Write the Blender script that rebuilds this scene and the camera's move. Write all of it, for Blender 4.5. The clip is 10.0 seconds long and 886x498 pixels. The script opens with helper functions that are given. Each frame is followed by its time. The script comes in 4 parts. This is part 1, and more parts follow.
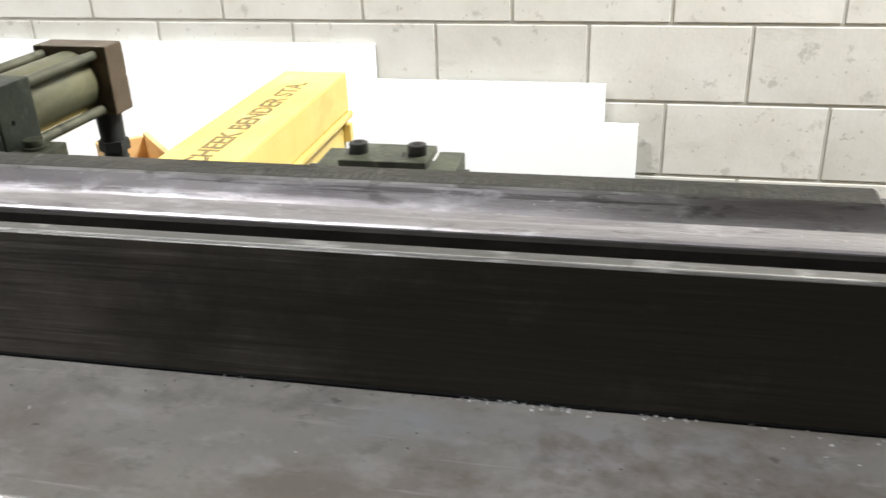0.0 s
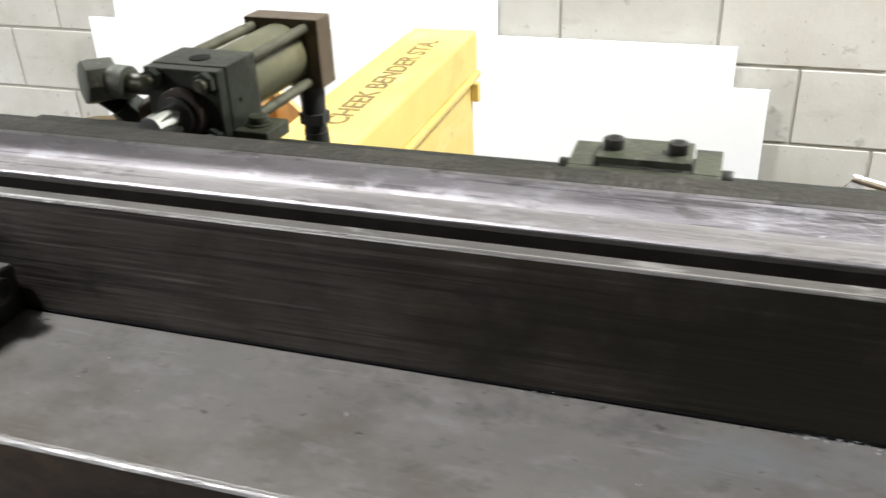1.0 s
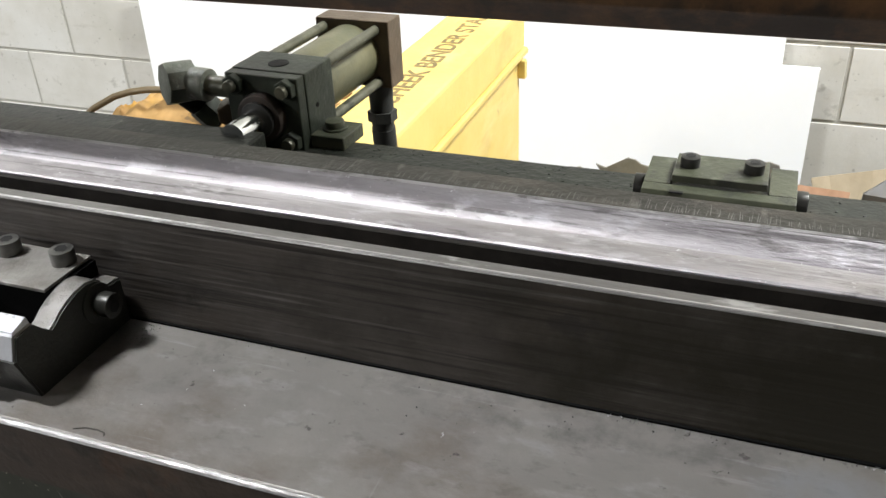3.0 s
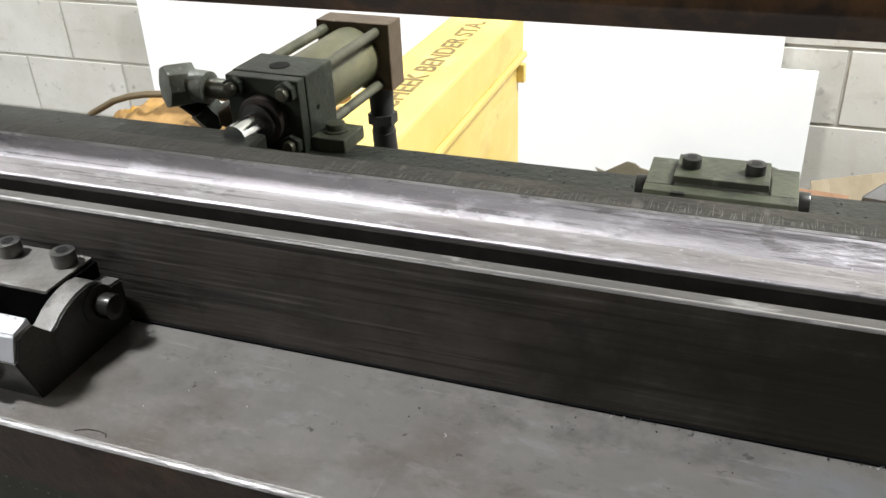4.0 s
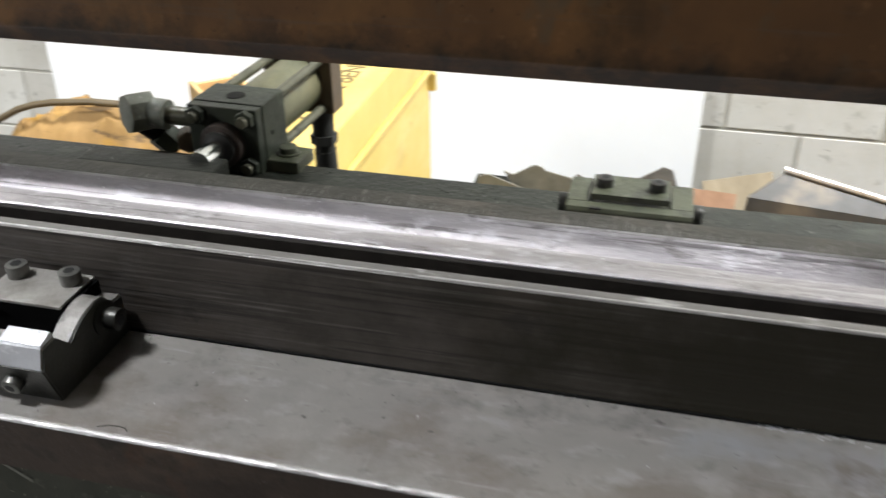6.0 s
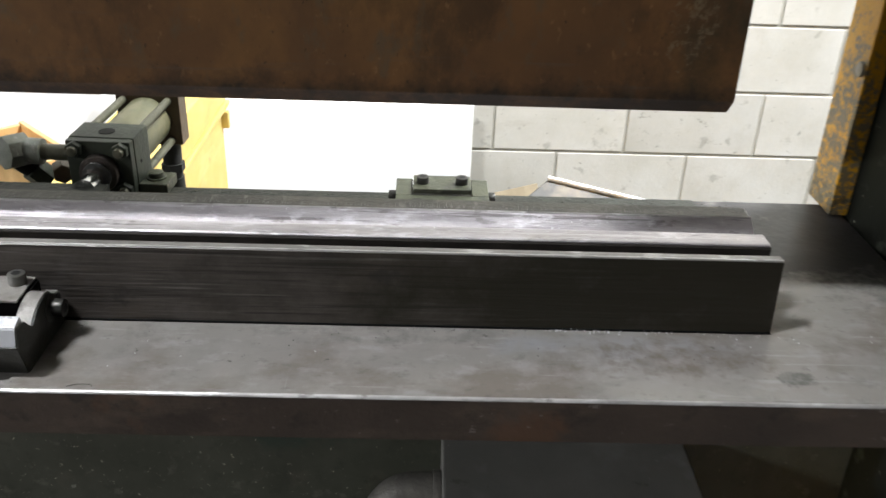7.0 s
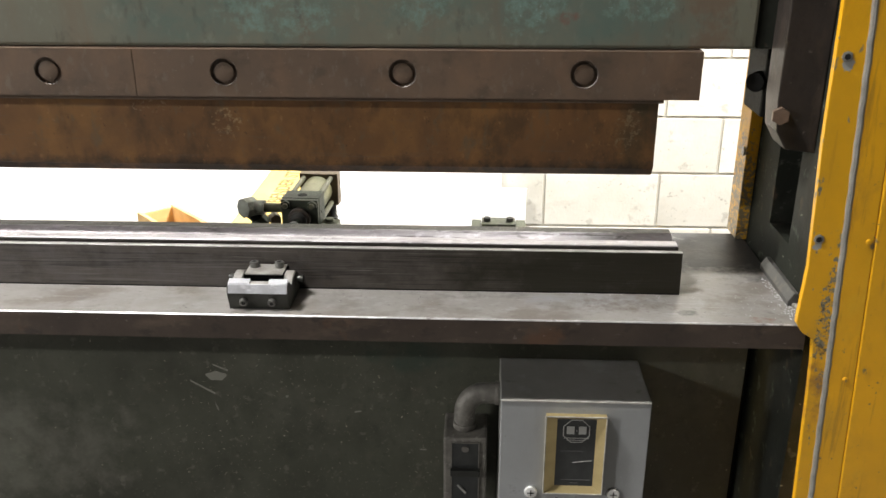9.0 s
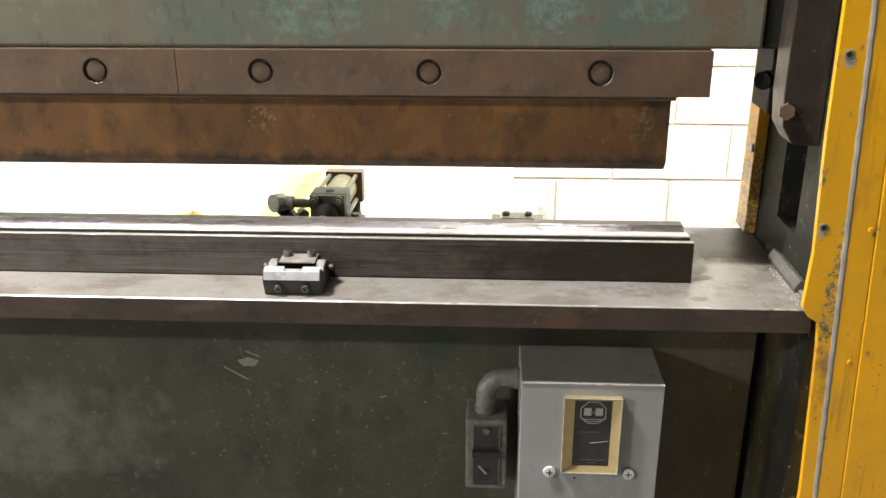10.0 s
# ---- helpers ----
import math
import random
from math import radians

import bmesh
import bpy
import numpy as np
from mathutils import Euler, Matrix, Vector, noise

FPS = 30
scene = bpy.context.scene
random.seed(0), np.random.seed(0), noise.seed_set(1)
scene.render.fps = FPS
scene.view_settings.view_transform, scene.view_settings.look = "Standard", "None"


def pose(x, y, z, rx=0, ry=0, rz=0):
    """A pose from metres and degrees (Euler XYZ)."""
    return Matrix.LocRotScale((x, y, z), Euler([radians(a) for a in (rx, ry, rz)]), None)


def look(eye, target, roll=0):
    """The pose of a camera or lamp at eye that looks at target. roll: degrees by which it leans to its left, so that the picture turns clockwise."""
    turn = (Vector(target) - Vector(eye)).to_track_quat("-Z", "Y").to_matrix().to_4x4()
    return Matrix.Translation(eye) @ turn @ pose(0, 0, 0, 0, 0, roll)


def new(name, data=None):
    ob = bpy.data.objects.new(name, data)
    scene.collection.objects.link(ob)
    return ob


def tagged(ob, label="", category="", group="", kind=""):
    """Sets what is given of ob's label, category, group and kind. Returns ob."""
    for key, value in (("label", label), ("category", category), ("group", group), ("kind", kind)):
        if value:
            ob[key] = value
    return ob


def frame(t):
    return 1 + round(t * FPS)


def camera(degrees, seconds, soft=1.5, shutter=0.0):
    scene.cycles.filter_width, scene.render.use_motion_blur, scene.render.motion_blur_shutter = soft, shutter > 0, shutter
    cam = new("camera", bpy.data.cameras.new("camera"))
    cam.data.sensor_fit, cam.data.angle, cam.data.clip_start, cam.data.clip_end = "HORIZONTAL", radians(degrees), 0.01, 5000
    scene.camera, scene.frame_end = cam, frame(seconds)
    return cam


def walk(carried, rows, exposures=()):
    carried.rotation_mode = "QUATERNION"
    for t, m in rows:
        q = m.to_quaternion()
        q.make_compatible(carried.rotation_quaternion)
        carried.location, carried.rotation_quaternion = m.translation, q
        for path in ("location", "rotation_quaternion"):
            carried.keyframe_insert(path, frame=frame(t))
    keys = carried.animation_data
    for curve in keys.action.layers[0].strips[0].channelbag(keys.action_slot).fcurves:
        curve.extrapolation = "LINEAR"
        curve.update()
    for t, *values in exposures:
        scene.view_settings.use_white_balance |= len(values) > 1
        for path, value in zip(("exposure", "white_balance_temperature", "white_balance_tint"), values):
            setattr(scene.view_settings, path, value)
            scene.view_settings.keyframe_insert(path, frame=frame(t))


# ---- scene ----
cam = camera(53.13, 10.0, shutter=0.5)
PATH = [
    (0, (-0.1239, 0.1251, 1.0272), (-0.5241, 1.8874, 0.1704), -2.12),
    (0.5, (-0.1600, 0.1261, 1.0359), (-0.6091, 1.8546, 0.1356), -1.47),
    (1, (-0.2100, 0.1234, 1.0456), (-0.7787, 1.7902, 0.0979), -2.34),
    (1.5, (-0.2336, 0.1139, 1.0520), (-0.8247, 1.7724, 0.1033), -2.20),
    (2, (-0.2322, 0.1159, 1.0630), (-0.8471, 1.7389, 0.0691), -2.64),
    (2.5, (-0.2296, 0.1153, 1.0751), (-0.8591, 1.7202, 0.0611), -2.62),
    (4, (-0.2313, 0.1141, 1.0729), (-0.8595, 1.7255, 0.0684), -2.71),
    (4.5, (-0.2303, 0.1115, 1.0741), (-0.8769, 1.7340, 0.0998), -2.99),
    (5, (-0.2335, 0.1092, 1.0755), (-0.8784, 1.7384, 0.1112), -2.91),
    (5.5, (-0.2376, 0.0978, 1.0820), (-0.8279, 1.7411, 0.1067), -2.59),
    (6, (-0.2373, 0.0526, 1.1140), (-0.6607, 1.7260, 0.1038), -0.47),
    (6.2, (-0.2349, 0.0212, 1.1248), (-0.5246, 1.7261, 0.1201), 0.80),
    (7.3, (-0.2761, -0.1504, 1.1772), (-0.1657, 1.6228, 0.2586), 1.91),
    (7.5, (-0.2837, -0.1814, 1.1910), (-0.1578, 1.5944, 0.2794), 1.76),
    (8, (-0.2996, -0.2906, 1.2265), (-0.2044, 1.5075, 0.3560), 1.14),
    (8.5, (-0.2795, -0.4621, 1.2788), (-0.3284, 1.3665, 0.4702), -0.24),
    (9, (-0.2696, -0.5866, 1.2936), (-0.3515, 1.2649, 0.5418), -0.08),
    (9.5, (-0.2837, -0.6261, 1.2849), (-0.3763, 1.2361, 0.5613), 0.15),
    (10, (-0.2869, -0.6506, 1.2888), (-0.3853, 1.2108, 0.5640), -0.21),
]
walk(cam, [(t, look(eye, target, roll)) for t, eye, target, roll in PATH],
     exposures=[(0, -0.22, 6700, 10), (2.5, -0.22, 6700, 10), (6, -0.2, 6600, 10), (7.5, 0.05, 6600, 10), (8.5, 0.1, 6650, 10), (9, 0.45, 7050, 11), (9.5, 0.78, 7300, 12), (10, 0.9, 7450, 12)])

# ---------- light ----------
world = bpy.data.worlds.new("shop_air")
scene.world = world
world.use_nodes = True
world.node_tree.nodes["Background"].inputs[0].default_value = (0.9, 0.95, 1.0, 1)
world.node_tree.nodes["Background"].inputs[1].default_value = 0.003


def lamp(name, at, target, size, power, colour=(1.0, 0.97, 0.92), size_y=None):
    data = bpy.data.lights.new(name, "AREA")
    data.shape = "RECTANGLE"
    data.size, data.size_y = size, size_y or size
    data.energy, data.color = power, colour
    ob = new(name, data)
    ob.matrix_world = look(at, target)
    return ob


WHITE_LIGHT = (0.97, 1.0, 1.04)
LAMPS = [
    # x, y, z, power, length, width: three lights under the ceiling and a lower one far down the shop
    (-2.0, -0.15, 3.9, 195, 0.7, 0.16),
    (-6.0, -2.6, 2.95, 470, 1.2, 0.25),
    (1.7, 1.5, 3.9, 620, 1.2, 0.25),
    (-2.9, 1.7, 3.9, 125, 1.2, 0.25),
]
for lx, ly, lz, power, ll, lw in LAMPS:
    lamp("shop_lamp", (lx, ly, lz), (lx, ly, 0), ll, power, WHITE_LIGHT, lw)


# ---------- materials ----------
def mat(name, colour, rough=0.5, metal=0.0, dark=None, scale=20.0, amount=0.5, bump=0.0, bump_scale=200.0,
        stretch=(1, 1, 1), spots=None, spot_scale=8.0, spot_cut=0.6, spot_soft=0.05, rough_var=0.12, vary=0.0, coat=0.0, layers=(), spec=0.5, patches=()):
    """Two scales of mottling between colour and dark, optional patches of a third colour, fine relief."""
    m = bpy.data.materials.new(name)
    m.use_nodes = True
    n, l = m.node_tree.nodes, m.node_tree.links
    b = n["Principled BSDF"]
    b.inputs["Metallic"].default_value = metal
    b.inputs["Specular IOR Level"].default_value = spec
    if coat:
        b.inputs["Coat Weight"].default_value = coat
        b.inputs["Coat Roughness"].default_value = 0.25
    co = n.new("ShaderNodeTexCoord")
    mp = n.new("ShaderNodeMapping")
    mp.inputs["Scale"].default_value = stretch
    where = co.outputs["Object"]
    if vary:
        shift = n.new("ShaderNodeVectorMath")
        shift.operation = "MULTIPLY_ADD"
        own = n.new("ShaderNodeObjectInfo")
        l.new(own.outputs["Random"], shift.inputs[0])
        shift.inputs[1].default_value = (37, 19, 53)
        l.new(where, shift.inputs[2])
        where = shift.outputs["Vector"]
    l.new(where, mp.inputs["Vector"])

    def noise_at(sc, detail=6.0, rough_=0.6):
        t = n.new("ShaderNodeTexNoise")
        t.inputs["Scale"].default_value, t.inputs["Detail"].default_value, t.inputs["Roughness"].default_value = sc, detail, rough_
        l.new(mp.outputs["Vector"], t.inputs["Vector"])
        return t.outputs["Fac"]

    def ramp(value, lo, hi):
        r = n.new("ShaderNodeMapRange")
        r.inputs["From Min"].default_value, r.inputs["From Max"].default_value = lo, hi
        l.new(value, r.inputs["Value"])
        return r.outputs["Result"]

    def mix(fac, a, c):
        x = n.new("ShaderNodeMix")
        x.data_type = "RGBA"
        for sock, v in ((x.inputs["Factor"], fac), (x.inputs["A"], a), (x.inputs["B"], c)):
            if isinstance(v, tuple):
                sock.default_value = (*v, 1)
            elif isinstance(v, (int, float)):
                sock.default_value = v
            else:
                l.new(v, sock)
        return x.outputs["Result"]

    dark = dark or tuple(c * 0.6 for c in colour)
    big, fine = noise_at(scale), noise_at(scale * 7)
    two = n.new("ShaderNodeMath")
    two.operation = "MULTIPLY_ADD"
    l.new(fine, two.inputs[0])
    two.inputs[1].default_value = 0.4
    l.new(ramp(big, 0.35, 0.7), two.inputs[2])
    fac = ramp(two.outputs[0], 0.2, 0.2 + 1.0 / max(amount, 0.05))
    out = mix(fac, colour, dark)
    if spots:
        out = mix(ramp(noise_at(spot_scale, 9.0, 0.7), spot_cut, spot_cut + spot_soft), out, spots)
    for colour2, sc2, st2, cut2, soft2, most in layers:
        mp2 = n.new("ShaderNodeMapping")
        mp2.inputs["Scale"].default_value = st2
        mp2.inputs["Location"].default_value = (sc2 * 0.37, cut2 * 5.1, most * 3.3)
        l.new(where, mp2.inputs["Vector"])
        t2 = n.new("ShaderNodeTexNoise")
        t2.inputs["Scale"].default_value, t2.inputs["Detail"].default_value, t2.inputs["Roughness"].default_value = sc2, 7.0, 0.62
        l.new(mp2.outputs["Vector"], t2.inputs["Vector"])
        r2 = n.new("ShaderNodeMapRange")
        r2.inputs["From Min"].default_value, r2.inputs["From Max"].default_value = cut2, cut2 + soft2
        r2.inputs["To Max"].default_value = most
        l.new(t2.outputs["Fac"], r2.inputs["Value"])
        out = mix(r2.outputs["Result"], out, colour2)
    for colour2, sc2, cut2, soft2, most, centre, reach in patches:
        # an uneven patch round a centre; a reach of 0 leaves that axis out
        mp3 = n.new("ShaderNodeMapping")
        mp3.inputs["Scale"].default_value = [1 / r if r else 0 for r in reach]
        mp3.inputs["Location"].default_value = [-c / r if r else 0 for c, r in zip(centre, reach)]
        l.new(co.outputs["Object"], mp3.inputs["Vector"])
        ln = n.new("ShaderNodeVectorMath")
        ln.operation = "LENGTH"
        l.new(mp3.outputs["Vector"], ln.inputs[0])
        fall = n.new("ShaderNodeMapRange")
        fall.inputs["From Min"].default_value, fall.inputs["From Max"].default_value = 0.5, 1.4
        fall.inputs["To Min"].default_value, fall.inputs["To Max"].default_value = 0.0, -0.42
        l.new(ln.outputs["Value"], fall.inputs["Value"])
        add = n.new("ShaderNodeMath")
        l.new(fall.outputs["Result"], add.inputs[0])
        t3 = n.new("ShaderNodeTexNoise")
        t3.inputs["Scale"].default_value, t3.inputs["Detail"].default_value, t3.inputs["Roughness"].default_value = sc2, 9.0, 0.68
        l.new(co.outputs["Object"], t3.inputs["Vector"])
        l.new(t3.outputs["Fac"], add.inputs[1])
        r3 = n.new("ShaderNodeMapRange")
        r3.inputs["From Min"].default_value, r3.inputs["From Max"].default_value, r3.inputs["To Max"].default_value = cut2, cut2 + soft2, most
        l.new(add.outputs[0], r3.inputs["Value"])
        out = mix(r3.outputs["Result"], out, colour2)
    if vary:
        info = n.new("ShaderNodeObjectInfo")
        hsv = n.new("ShaderNodeHueSaturation")
        l.new(out, hsv.inputs["Color"])
        rr = n.new("ShaderNodeMapRange")
        rr.inputs["To Min"].default_value, rr.inputs["To Max"].default_value = 1 - vary, 1 + vary
        l.new(info.outputs["Random"], rr.inputs["Value"])
        l.new(rr.outputs["Result"], hsv.inputs["Value"])
        out = hsv.outputs["Color"]
    l.new(out, b.inputs["Base Color"])
    rv = n.new("ShaderNodeMapRange")
    rv.inputs["To Min"].default_value, rv.inputs["To Max"].default_value = max(0.03, rough - rough_var), min(1, rough + rough_var)
    l.new(noise_at(scale * 3), rv.inputs["Value"])
    l.new(rv.outputs["Result"], b.inputs["Roughness"])
    if bump:
        bp = n.new("ShaderNodeBump")
        bp.inputs["Strength"].default_value, bp.inputs["Distance"].default_value = bump, 0.002
        l.new(noise_at(bump_scale, 4.0), bp.inputs["Height"])
        l.new(bp.outputs["Normal"], b.inputs["Normal"])
    return m


# near-black patch round (0.06, 0.53) paints the ram's shadow beside the die
# patches at x -0.49 to -0.425 mix a stain with the guide block's painted shadow
BED_STEEL = mat("worn_bed_steel_with_shade", (0.252, 0.238, 0.222), 0.44, 0.2, (0.185, 0.176, 0.166), 7, 1.0, 0.16, 160, rough_var=0.2, spec=0.3, layers=(((0.27, 0.255, 0.245), 14, (1, 1, 1), 0.5, 0.14, 0.6), ((0.125, 0.102, 0.082), 11, (1, 1.4, 1), 0.53, 0.1, 0.6), ((0.13, 0.124, 0.118), 45, (0.5, 1, 1), 0.54, 0.14, 0.4), ((0.3, 0.295, 0.292), 80, (0.5, 1, 1), 0.55, 0.12, 0.5), ((0.1, 0.093, 0.085), 150, (0.6, 1, 1), 0.59, 0.1, 0.4), ((0.38, 0.38, 0.385), 240, (0.05, 1, 1), 0.62, 0.08, 0.4), ((0.3, 0.3, 0.3), 210, (1, 0.06, 1), 0.66, 0.06, 0.3), ((0.05, 0.046, 0.042), 130, (1, 1, 1), 0.67, 0.04, 0.8), ((0.55, 0.55, 0.56), 230, (1, 1, 1), 0.72, 0.03, 0.9)), patches=(((0.16, 0.065, 0.035), 40, 0.44, 0.14, 0.7, (0.045, 0.31, 0), (0.026, 0.012, 0)), ((0.024, 0.023, 0.024), 24, 0.2, 0.2, 0.95, (0.06, 0.53, 0), (0.14, 0.1, 0)), ((0.24, 0.25, 0.275), 30, 0.4, 0.24, 0.5, (-0.14, 0.355, 0), (0.1, 0.02, 0)), ((0.1, 0.096, 0.085), 120, 0.42, 0.2, 0.4, (-0.436, 0.363, 0), (0.012, 0.02, 0)), ((0.11, 0.105, 0.092), 70, 0.44, 0.2, 0.3, (-0.425, 0.345, 0), (0.03, 0.016, 0)), ((0.1, 0.105, 0.088), 90, 0.42, 0.2, 0.4, (-0.49, 0.362, 0), (0.03, 0.02, 0)), ((0.11, 0.105, 0.1), 90, 0.45, 0.2, 0.6, (-0.28, 0.365, 0), (0.12, 0.02, 0)), ((0.115, 0.087, 0.066), 80, 0.42, 0.2, 0.65, (-0.1, 0.345, 0), (0.09, 0.03, 0)), ((0.05, 0.05, 0.045), 60, 0.42, 0.12, 0.6, (-0.035, 0.325, 0), (0.018, 0.012, 0)), ((0.3, 0.29, 0.285), 70, 0.42, 0.2, 0.5, (-0.17, 0.335, 0), (0.05, 0.02, 0))))
EDGE_STEEL = mat("bright_edge_steel", (0.72, 0.71, 0.7), 0.35, 0.6, (0.4, 0.39, 0.38), 60, 0.8, 0.2, 300)
EDGE_WORN = mat("flecked_edge_steel", (0.6, 0.59, 0.585), 0.38, 0.6, (0.24, 0.232, 0.225), 60, 0.9, 0.3, 300, stretch=(0.3, 1, 1), layers=(((0.85, 0.85, 0.85), 90, (0.5, 1, 1), 0.57, 0.08, 0.7), ((0.15, 0.14, 0.13), 120, (0.5, 1, 1), 0.56, 0.08, 0.7)))
BED_FRONT = mat("brown_rolled_edge", (0.064, 0.047, 0.037), 0.5, 0.35, (0.036, 0.027, 0.022), 14, 0.9, 0.2, 250, layers=(((0.13, 0.095, 0.07), 26, (0.4, 1, 1), 0.53, 0.16, 0.6), ((0.02, 0.018, 0.015), 50, (0.8, 1, 1), 0.57, 0.1, 0.6), ((0.11, 0.055, 0.03), 18, (1, 1, 1), 0.58, 0.1, 0.6), ((0.22, 0.2, 0.18), 150, (0.6, 1, 1), 0.65, 0.05, 0.5)))
# two long patches paint shade at the right end, sheen at the left
DIE_DARK = mat("dark_die_steel_shaded_right", (0.078, 0.068, 0.06), 0.46, 0.35, (0.042, 0.037, 0.032), 12, 0.8, 0.3, 160, stretch=(0.12, 1, 3.0), spec=0.35, layers=(((0.028, 0.025, 0.022), 90, (0.06, 1, 2.4), 0.55, 0.14, 0.35), ((0.078, 0.06, 0.045), 9, (1, 1, 1), 0.53, 0.14, 0.5), ((0.024, 0.021, 0.018), 30, (0.6, 1, 1), 0.55, 0.14, 0.5), ((0.11, 0.104, 0.098), 85, (1, 1, 1), 0.64, 0.1, 0.3), ((0.15, 0.14, 0.13), 420, (0.02, 1, 1), 0.56, 0.08, 0.5), ((0.012, 0.011, 0.01), 300, (0.02, 1, 1), 0.55, 0.07, 0.65)),
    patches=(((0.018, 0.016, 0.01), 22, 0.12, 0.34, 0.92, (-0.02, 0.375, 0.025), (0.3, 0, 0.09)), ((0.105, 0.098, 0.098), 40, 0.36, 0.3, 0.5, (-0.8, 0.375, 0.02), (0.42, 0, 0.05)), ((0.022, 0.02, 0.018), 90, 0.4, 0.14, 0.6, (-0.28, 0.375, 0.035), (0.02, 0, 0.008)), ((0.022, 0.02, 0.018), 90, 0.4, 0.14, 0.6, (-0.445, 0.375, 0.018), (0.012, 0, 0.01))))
DIE_TOP = mat("polished_die_steel", (0.5, 0.475, 0.49), 0.44, 0.6, (0.32, 0.303, 0.315), 34, 1.0, 0.3, 330, stretch=(0.3, 1.5, 1), rough_var=0.16, layers=(((0.27, 0.248, 0.262), 70, (0.35, 1.3, 1), 0.52, 0.12, 0.55), ((0.1, 0.09, 0.09), 260, (0.02, 1, 1), 0.585, 0.05, 0.7), ((0.8, 0.79, 0.82), 200, (0.03, 1, 1), 0.58, 0.08, 0.35), ((0.74, 0.73, 0.77), 85, (0.5, 1.3, 1), 0.56, 0.1, 0.55), ((0.11, 0.1, 0.095), 110, (0.4, 1, 1), 0.6, 0.07, 0.6), ((0.24, 0.22, 0.19), 12, (0.7, 2.5, 1), 0.56, 0.12, 0.35), ((0.9, 0.9, 0.92), 520, (0.6, 1, 1), 0.66, 0.04, 0.7)))
DIE_BACK = mat("dark_die_back_steel", (0.045, 0.042, 0.034), 0.42, 0.4, (0.022, 0.021, 0.017), 30, 0.9, 0.25, 250, spec=0.4, layers=(((0.03, 0.03, 0.024), 20, (0.6, 1, 1), 0.5, 0.14, 0.6), ((0.16, 0.15, 0.135), 140, (1, 0.2, 1), 0.6, 0.08, 0.55), ((0.1, 0.085, 0.07), 45, (0.6, 1, 1), 0.55, 0.1, 0.5)))
PUNCH = mat("rust_brown_punch", (0.22, 0.108, 0.042), 0.46, 0.15, (0.12, 0.065, 0.032), 9, 0.9, 0.06, 260, spec=0.4, layers=(((0.3, 0.15, 0.05), 12, (1, 1, 0.7), 0.5, 0.16, 0.6), ((0.06, 0.038, 0.022), 22, (1, 1, 0.6), 0.53, 0.14, 0.7), ((0.13, 0.105, 0.07), 55, (1, 1, 0.6), 0.57, 0.1, 0.55), ((0.36, 0.2, 0.09), 120, (1, 1, 0.7), 0.62, 0.08, 0.5), ((0.035, 0.024, 0.015), 160, (1, 1, 0.8), 0.64, 0.05, 0.6), ((0.13, 0.11, 0.09), 160, (0.05, 1, 1), 0.6, 0.1, 0.35)),
    patches=(((0.045, 0.037, 0.021), 22, 0.3, 0.3, 0.85, (-0.075, 0.42, 1.02), (0.06, 0, 0.09)), ((0.27, 0.21, 0.13), 190, 0.5, 0.14, 0.65, (-0.1, 0.42, 1.035), (0.026, 0, 0.045)), ((0.42, 0.3, 0.17), 190, 0.5, 0.12, 0.7, (-0.57, 0.42, 1.042), (0.034, 0, 0.024)), ((0.17, 0.085, 0.036), 30, 0.4, 0.14, 0.8, (-0.575, 0.42, 1.04), (0.016, 0, 0.013)), ((0.4, 0.3, 0.2), 200, 0.55, 0.08, 0.5, (-0.66, 0.42, 1.06), (0.04, 0, 0.014)), ((0.026, 0.021, 0.017), 26, 0.26, 0.26, 0.9, (0, 0, 0.974), (0, 0, 0.026))))
CLAMP = mat("dark_brown_clamp", (0.118, 0.078, 0.053), 0.46, 0.12, (0.07, 0.049, 0.035), 12, 0.9, 0.05, 260, layers=(((0.16, 0.095, 0.057), 14, (1, 1, 0.5), 0.51, 0.16, 0.55), ((0.045, 0.034, 0.025), 34, (0.7, 1, 1), 0.55, 0.12, 0.55), ((0.14, 0.12, 0.095), 80, (1.2, 1, 0.6), 0.58, 0.1, 0.45), ((0.24, 0.19, 0.14), 210, (1, 1, 1), 0.66, 0.04, 0.55)))
TEAL, TEAL_DEEP, RED_PRIMER = (0.135, 0.21, 0.185), (0.075, 0.112, 0.095), (0.15, 0.06, 0.045)
